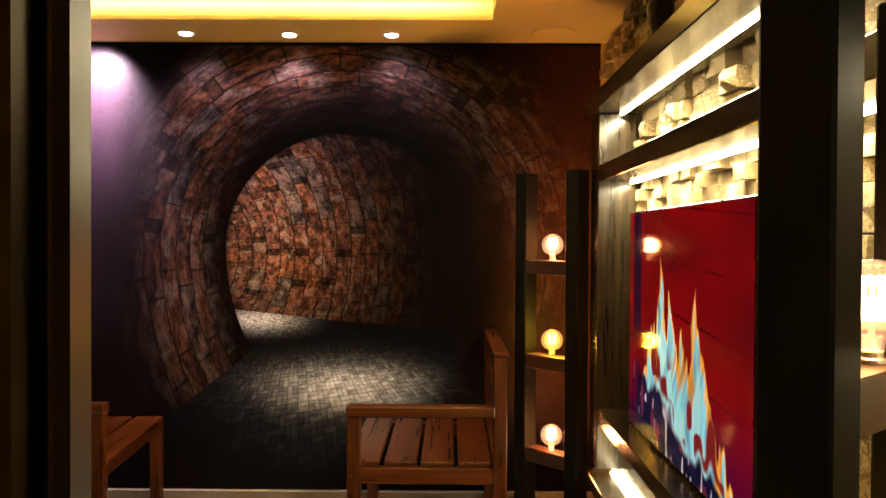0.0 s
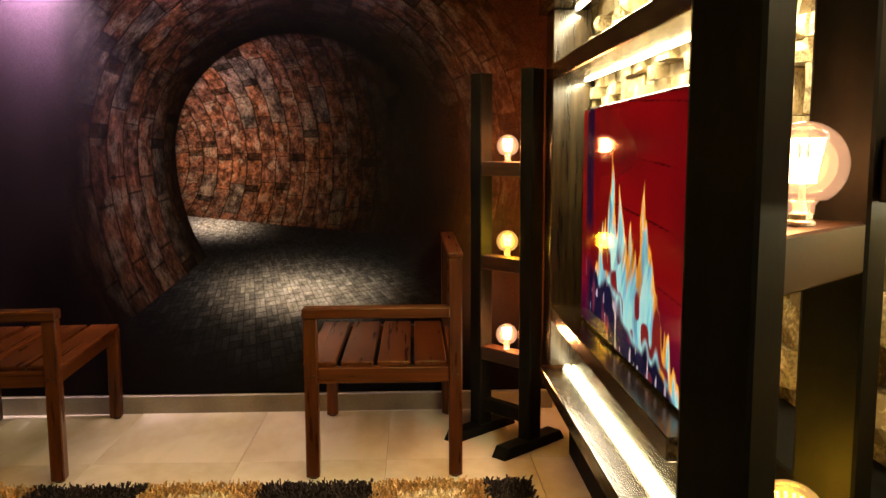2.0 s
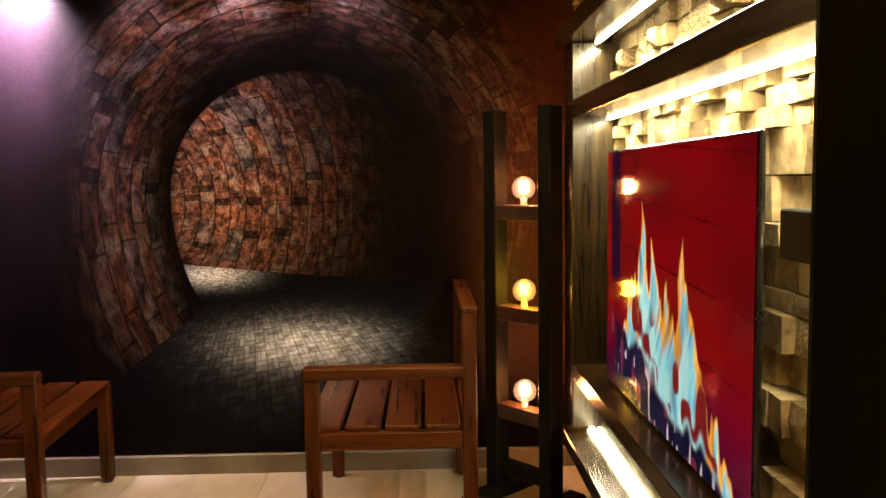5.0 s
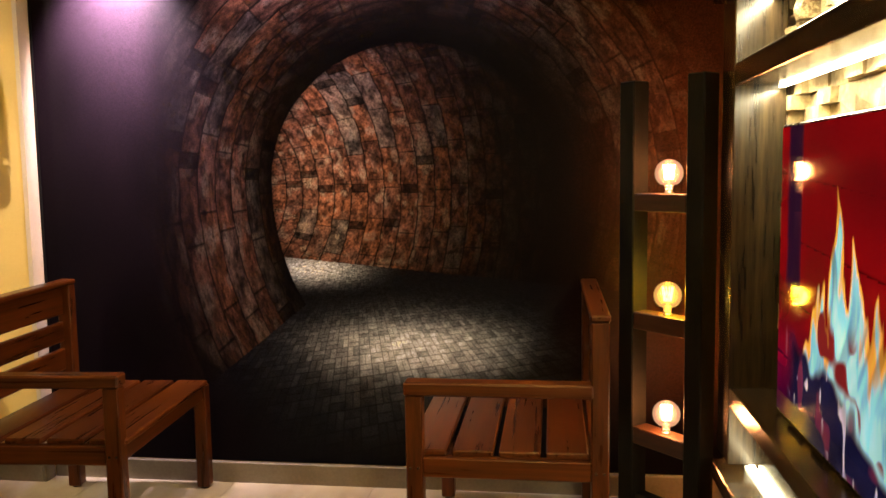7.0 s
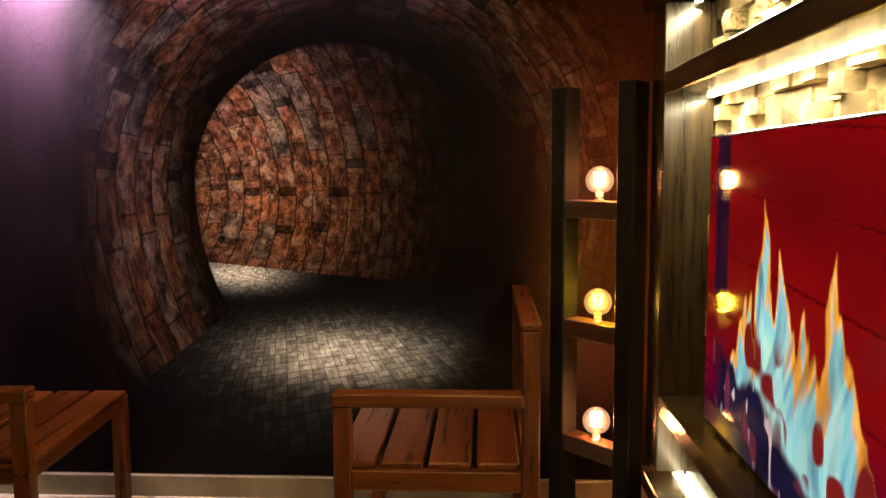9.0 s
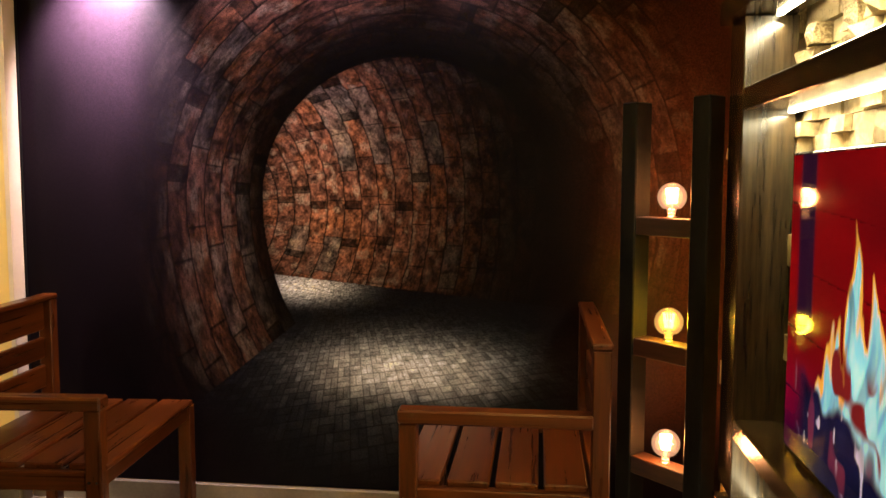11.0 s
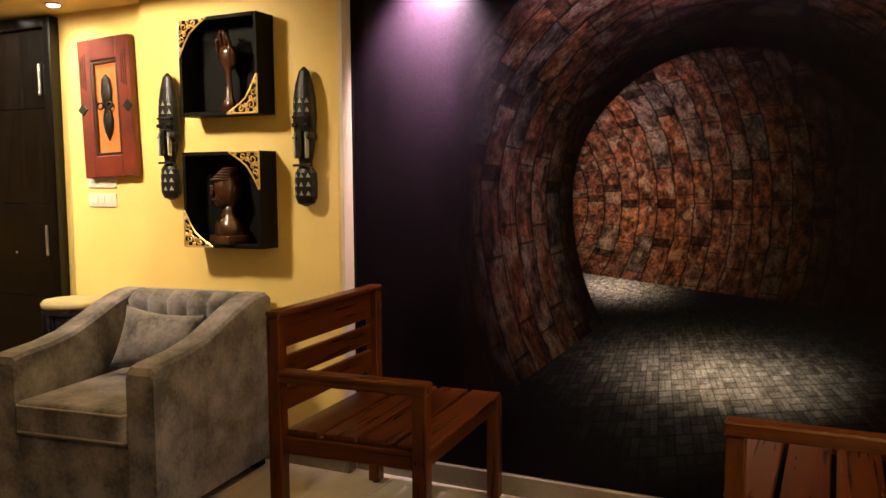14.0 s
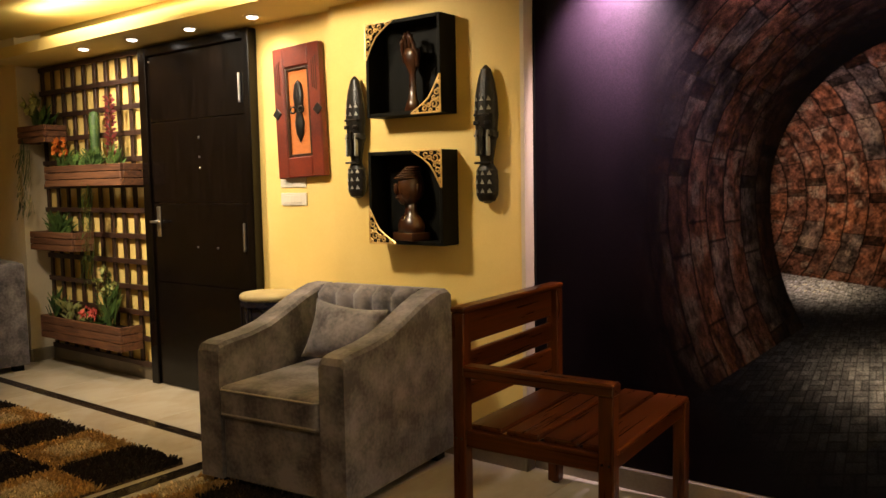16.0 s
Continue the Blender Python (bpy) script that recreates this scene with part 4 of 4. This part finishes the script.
plant("coral_flower_plant", -5.62, 0.36, 34, 0.10, 0.16, 0.012, [LEAF, PINKPETAL], "coral flowers with low green leaves", flowers=9, fs=0.035)
plant("white_flower_plant", -5.38, 0.36, 60, 0.40, 0.16, 0.010, [LEAF, LEAFPALE], "green plant with small creamy flowers", flowers=22, fs=0.028)

# ---- drum ----
dr = thing("hand_drum", pose(-3.55, 3.81, 0) @ Matrix.Diagonal((0.86, 0.86, 0.985, 1)), "black glossy hand drum with a cream skin", "drum")
part("shell", lathe([(0.125, 0), (0.13, 0.02), (0.12, 0.20), (0.135, 0.42), (0.165, 0.62), (0.172, 0.715)], 36), DRUMBLACK, dr, smooth=True)
part("skin", lathe([(0.190, 0.722), (0.192, 0.742), (0.180, 0.755), (0.10, 0.758), (0.002, 0.758)], 36), SKIN, dr, "cream stretched skin", True)
part("hoop", lathe([(0.174, 0.690), (0.186, 0.690), (0.188, 0.720), (0.176, 0.720)], 36), DRUMBLACK, dr)
for k in range(8):
    a = 2 * pi * k / 8
    part("tension_rod", lathe([(0.006, 0.46), (0.006, 0.70)], 8, pose(0.182 * cos(a), 0.182 * sin(a), 0)), DRUMBLACK, dr, "black tension rod")


# ---- grey armchair ----
def armchair(m, label):
    """Front faces -y, origin on the floor at the middle."""
    s = thing("armchair", m, label, "armchair", "grey velvet armchairs")
    W, D = 0.80, 0.80
    aw = 0.125

    def arm(x0, x1):
        bm = bmesh.new()
        prof = [(-D / 2, 0.05), (-D / 2, 0.595), (-D / 2 + 0.012, 0.622), (-D / 2 + 0.05, 0.632), (-0.20, 0.645), (-0.08, 0.668), (0.04, 0.712), (0.14, 0.752), (0.23, 0.782), (0.30, 0.798), (D / 2 - 0.03, 0.800), (D / 2 - 0.004, 0.785), (D / 2, 0.75), (D / 2, 0.05)]
        xs = [(x0, -0.014), (x0 + 0.014, 0.0), (x1 - 0.014, 0.0), (x1, -0.014)]
        rows = [[bm.verts.new((x, y, z + (dz if z > 0.1 else 0))) for y, z in prof] for x, dz in xs]
        for a, b in zip(rows, rows[1:]):
            for i in range(len(prof)):
                j = (i + 1) % len(prof)
                bm.faces.new((a[i], a[j], b[j], b[i]))
        bm.faces.new(rows[0]); bm.faces.new(rows[-1][::-1])
        bmesh.ops.recalc_face_normals(bm, faces=bm.faces)
        ob = part("arm", bm, VELVET, s)
        return ob

    arm(-W / 2, -W / 2 + aw); arm(W / 2 - aw, W / 2)
    part("base", boxbm((-W / 2 + aw + 0.001, -D / 2 + 0.015, 0.05), (W / 2 - aw - 0.001, D / 2 - 0.14, 0.315), 0.012, seg=2), VELVET, s)
    # tufted back
    bm = bmesh.new()
    n, mrow = 48, 26
    x0, x1 = -W / 2 + aw + 0.001, W / 2 - aw - 0.001
    g = []
    for j in range(mrow + 1):
        z = 0.30 + 0.50 * j / mrow
        row = []
        for i in range(n + 1):
            x = x0 + (x1 - x0) * i / n
            u = (i / n) * 5
            fold = abs(sin(pi * u))
            top = max(0, (z - 0.58) / 0.22)
            y = D / 2 - 0.135 - 0.045 * (fold ** 0.5) * min(1, top * 2.2) - 0.01
            for k in range(1, 5):
                y += 0.035 * exp(-(((x - (x0 + (x1 - x0) * k / 5)) / 0.022) ** 2 + ((z - 0.665) / 0.02) ** 2))
            if z > 0.765: y += (z - 0.765) * 1.6
            row.append(bm.verts.new((x, y, z + (0.010 * fold if j > mrow - 3 else 0))))
        g.append(row)
    back = [bm.verts.new((x0 + (x1 - x0) * i / n, D / 2 - 0.001, 0.795)) for i in range(n + 1)]
    g.append(back)
    g.append([bm.verts.new((x0 + (x1 - x0) * i / n, D / 2, 0.05)) for i in range(n + 1)])
    for a, b in zip(g, g[1:]):
        for i in range(n): bm.faces.new((a[i], a[i + 1], b[i + 1], b[i]))
    part("tufted_back", bm, VELVET, s, "buttoned pleated back", True)
    for k in range(1, 5):
        part("button", lathe([(0.011, 0), (0.010, 0.004), (0.002, 0.007)], 12, pose(x0 + (x1 - x0) * k / 5, D / 2 - 0.165, 0.665, 90)), VELVET, s)
    cu = boxbm((-W / 2 + aw + 0.004, -D / 2 - 0.012, 0.318), (W / 2 - aw - 0.004, D / 2 - 0.20, 0.452), 0.030, seg=4)
    for v in cu.verts:
        if v.co.z > 0.40: v.co.z += 0.016 * (1 - (v.co.x / 0.28) ** 2)
    c = part("seat_cushion", cu, VELVET, s, smooth=True)
    for z in (0.338, 0.440):
        bm = bmesh.new()
        xa, ya, yb = W / 2 - aw - 0.008, -D / 2 - 0.014, D / 2 - 0.22
        tube(bm, [(-xa, yb, z), (-xa, ya + 0.02, z), (-xa + 0.015, ya, z), (xa - 0.015, ya, z), (xa, ya + 0.02, z), (xa, yb, z)], 0.0045, 6)
        part("piping", bm, PIPING, c, "pale piped seam")
    for x in (-W / 2 + 0.03, W / 2 - 0.10):
        for y in (-D / 2 + 0.03, D / 2 - 0.10): part("foot", boxbm((x, y, 0), (x + 0.07, y + 0.07, 0.052), 0.004), BLACKWOOD, s)
    return s


SOFA = pose(-2.775, 3.495, 0, 0, 0, 7) @ Matrix.Diagonal((1.0, 1.06, 1.03, 1))
armchair(SOFA, "grey velvet armchair with a buttoned back and sloping arms")
armchair(pose(-6.56, 3.36, 0, 0, 0, -8), "grey velvet armchair standing before the pale pillar")
bm = bmesh.new()
n = 16
for sgn in (-1, 1):
    g = [[bm.verts.new((0.21 * (2 * i / n - 1) * (1 - 0.10 * (1 - abs(2 * j / n - 1) ** 2)), sgn * (0.065 * ((1 - abs(2 * i / n - 1) ** 2.4) * (1 - abs(2 * j / n - 1) ** 2.4)) ** 0.55), 0.14 * (2 * j / n - 1) * (1 - 0.14 * (1 - abs(2 * i / n - 1) ** 2)))) for i in range(n + 1)] for j in range(n + 1)]
    for a, b in zip(g, g[1:]):
        for i in range(n): bm.faces.new((a[i], a[i + 1], b[i + 1], b[i]) if sgn < 0 else (b[i], b[i + 1], a[i + 1], a[i]))
bmesh.ops.remove_doubles(bm, verts=bm.verts, dist=0.0005)
pil = part("cushion", bm, VELVET, smooth=True)
pil.matrix_world = SOFA @ pose(0.01, 0.085, 0.610, -22, 4, 0)
tagged(pil, "grey velvet scatter cushion leaning on the armchair back", "cushion")


# ---- rugs ----
def rug_material():
    m, N, L, P = nodes_of("shag_rug_pile")
    at = N.new("ShaderNodeAttribute"); at.attribute_name = "print"
    L.new(at.outputs["Color"], P.inputs["Base Color"])
    P.inputs["Roughness"].default_value = 0.95
    return m


RUGMAT = rug_material()


def rug(x0, x1, y0, y1, seed, label, dens):
    r = np.random.default_rng(seed)
    n = int((x1 - x0) * (y1 - y0) * dens)
    px, py = r.uniform(x0, x1, n), r.uniform(y0, y1, n)
    c = 0.42
    qx, qy = (px + 1.30) / c, (py - y1) / c
    ix, iy = np.floor(qx), np.floor(qy)
    fx, fy = np.abs(qx - ix - 0.5), np.abs(qy - iy - 0.5)
    dark = np.mod(ix + iy, 2) > 0.5
    col = np.where(dark[:, None], np.array([0.018, 0.008, 0.005]), np.where((np.maximum(fx, fy) < 0.27)[:, None], np.array([0.72, 0.57, 0.35]), np.array([0.50, 0.30, 0.11])))
    col = col * r.uniform(0.6, 1.3, (n, 1))
    h = r.uniform(0.022, 0.040, n)
    a = r.uniform(0, 2 * pi, n); w = 0.006
    lx, ly = r.normal(0, 0.012, n), r.normal(0, 0.012, n)
    A = np.stack([px - w * np.cos(a), py - w * np.sin(a), 0 * h + 0.004], -1)
    B = np.stack([px + w * np.cos(a), py + w * np.sin(a), 0 * h + 0.004], -1)
    C = np.stack([px + lx + w * 0.6 * np.cos(a), py + ly + w * 0.6 * np.sin(a), h], -1)
    D = np.stack([px + lx - w * 0.6 * np.cos(a), py + ly - w * 0.6 * np.sin(a), h], -1)
    co = np.stack([A, B, C, D], 1).reshape(-1, 3)
    me = bpy.data.meshes.new("shag_rug")
    me.vertices.add(4 * n); me.vertices.foreach_set("co", co.astype(np.float32).ravel())
    me.loops.add(4 * n); me.loops.foreach_set("vertex_index", np.arange(4 * n, dtype=np.int32))
    me.polygons.add(n); me.polygons.foreach_set("loop_start", (np.arange(n) * 4).astype(np.int32))
    me.update(calc_edges=True)
    at = me.color_attributes.new("print", "FLOAT_COLOR", "POINT")
    at.data.foreach_set("color", np.repeat(np.concatenate([col, np.ones((n, 1))], 1), 4, 0).astype(np.float32).ravel())
    me.materials.append(RUGMAT)
    ob = new("shag_rug", me)
    part("backing", boxbm((x0, y0, 0.004), (x1, y1, 0.014)), mat("rug_backing", (0.05, 0.03, 0.015), (0.09, 0.05, 0.025), 0.95, 20), ob)
    return tagged(ob, label, "rug", "chequered shag rugs")


rug(-3.18, 0.55, 1.5, 3.13, 3, "brown and tan chequered shag rug on marble", 16000)
rug(-5.9, -3.42, 1.9, 3.13, 4, "brown and tan chequered shag rug beside the inlay", 22000)

# ---- floor tiles: cream marble round the dark inlay lines ----
for i in range(-13, 2):
    for j in range(-2, 8):
        cx, cy = i * 0.6 + 0.3, j * 0.6 - 0.3
        if -7.6 < cx < 1.2:
            if j * 0.6 - 0.6 < 3.39: tile(cx, cy) if cy + 0.3 <= 3.4 else tile(cx, (cy - 0.3 + 3.40) / 2, 1, (3.40 - cy + 0.3) / 0.6)
for i in range(-13, 2):
    if i < -6: tile(i * 0.6 + 0.3, (3.475 + 4.075) / 2, 1, 1.0)
    else: tile(i * 0.6 + 0.3, 3.7375, 1, 0.675 / 0.6)
structure("floor_inlay", (-3.375, -1.2, 0.0045), (-3.285, 3.4, 0.0062), STRIPE, "dark marble inlay line in the floor")
structure("floor_inlay_cross", (-7.5, 3.405, 0.0), (-3.285, 3.470, 0.0055), STRIPE, "dark marble inlay line along the door wall")

# ---- stone cladding ----
stone_meshes = []
for k in range(10):
    bm = bmesh.new()
    add_box(bm, (-0.5, -0.5, -0.5), (0.5, 0.5, 0.5))
    bmesh.ops.subdivide_edges(bm, edges=[e for e in bm.edges if abs(e.verts[0].co.x - e.verts[1].co.x) < 0.1], cuts=1, use_grid_fill=True)
    for v in bm.verts:
        edge = max(abs(v.co.y), abs(v.co.z)) > 0.45
        if v.co.x < 0: v.co.x += rnd.uniform(0.0, 0.22) if edge else rnd.uniform(-0.12, 0.05)
        v.co.y *= 1 - rnd.uniform(0, 0.05); v.co.z *= 1 - rnd.uniform(0, 0.06)
    me = bpy.data.meshes.new("stone"); bm.to_mesh(me); bm.free(); me.materials.append(STONE)
    stone_meshes.append(me)
cladding = thing("stone_cladding", pose(0, 0, 0), "rough split beige stone cladding on the wall", "stone wall", kind="structure")
blocks = []
z = 0.10
while z < CZ - 0.02:
    h = rnd.choice((0.042, 0.058, 0.075, 0.092))
    h = min(h, CZ - z)
    y = -0.4
    while y < MY - 0.02:
        w = rnd.uniform(0.05, 0.17)
        w = min(w, MY - 0.012 - y)
        blocks.append((y + w / 2, z + h / 2, w, h, rnd.choice((0.022, 0.034, 0.048, 0.062, 0.078)) + rnd.uniform(-0.005, 0.005)))
        y += w
    z += h
near = lambda y, z: (1.5 < y < 3.9 and z > 1.56) or (0.55 < y < 1.9 and z > 0.72)
count = 0
rest = bmesh.new()
for y, z, w, h, d in blocks:
    if near(y, z) and count < 300:
        count += 1
        ob = new("stone", stone_meshes[rnd.randrange(10)])
        ob.parent = cladding
        ob.location, ob.scale = (0.862 - d / 2, y, z), (d, w * 0.985, h * 0.97)
    else:
        vs = [rest.verts.new((0.862 - d / 2 + sx * d / 2 + (0.008 * rnd.random() if sx < 0 else 0), y + sy * w * 0.49, z + sz * h * 0.48)) for sx in (-1, 1) for sy in (-1, 1) for sz in (-1, 1)]
        for q in ((0, 1, 3, 2), (4, 6, 7, 5), (0, 4, 5, 1), (2, 3, 7, 6), (0, 2, 6, 4), (1, 5, 7, 3)): rest.faces.new([vs[k] for k in q])
tagged(part("stone_rest", rest, STONE, cladding), kind="stuff")
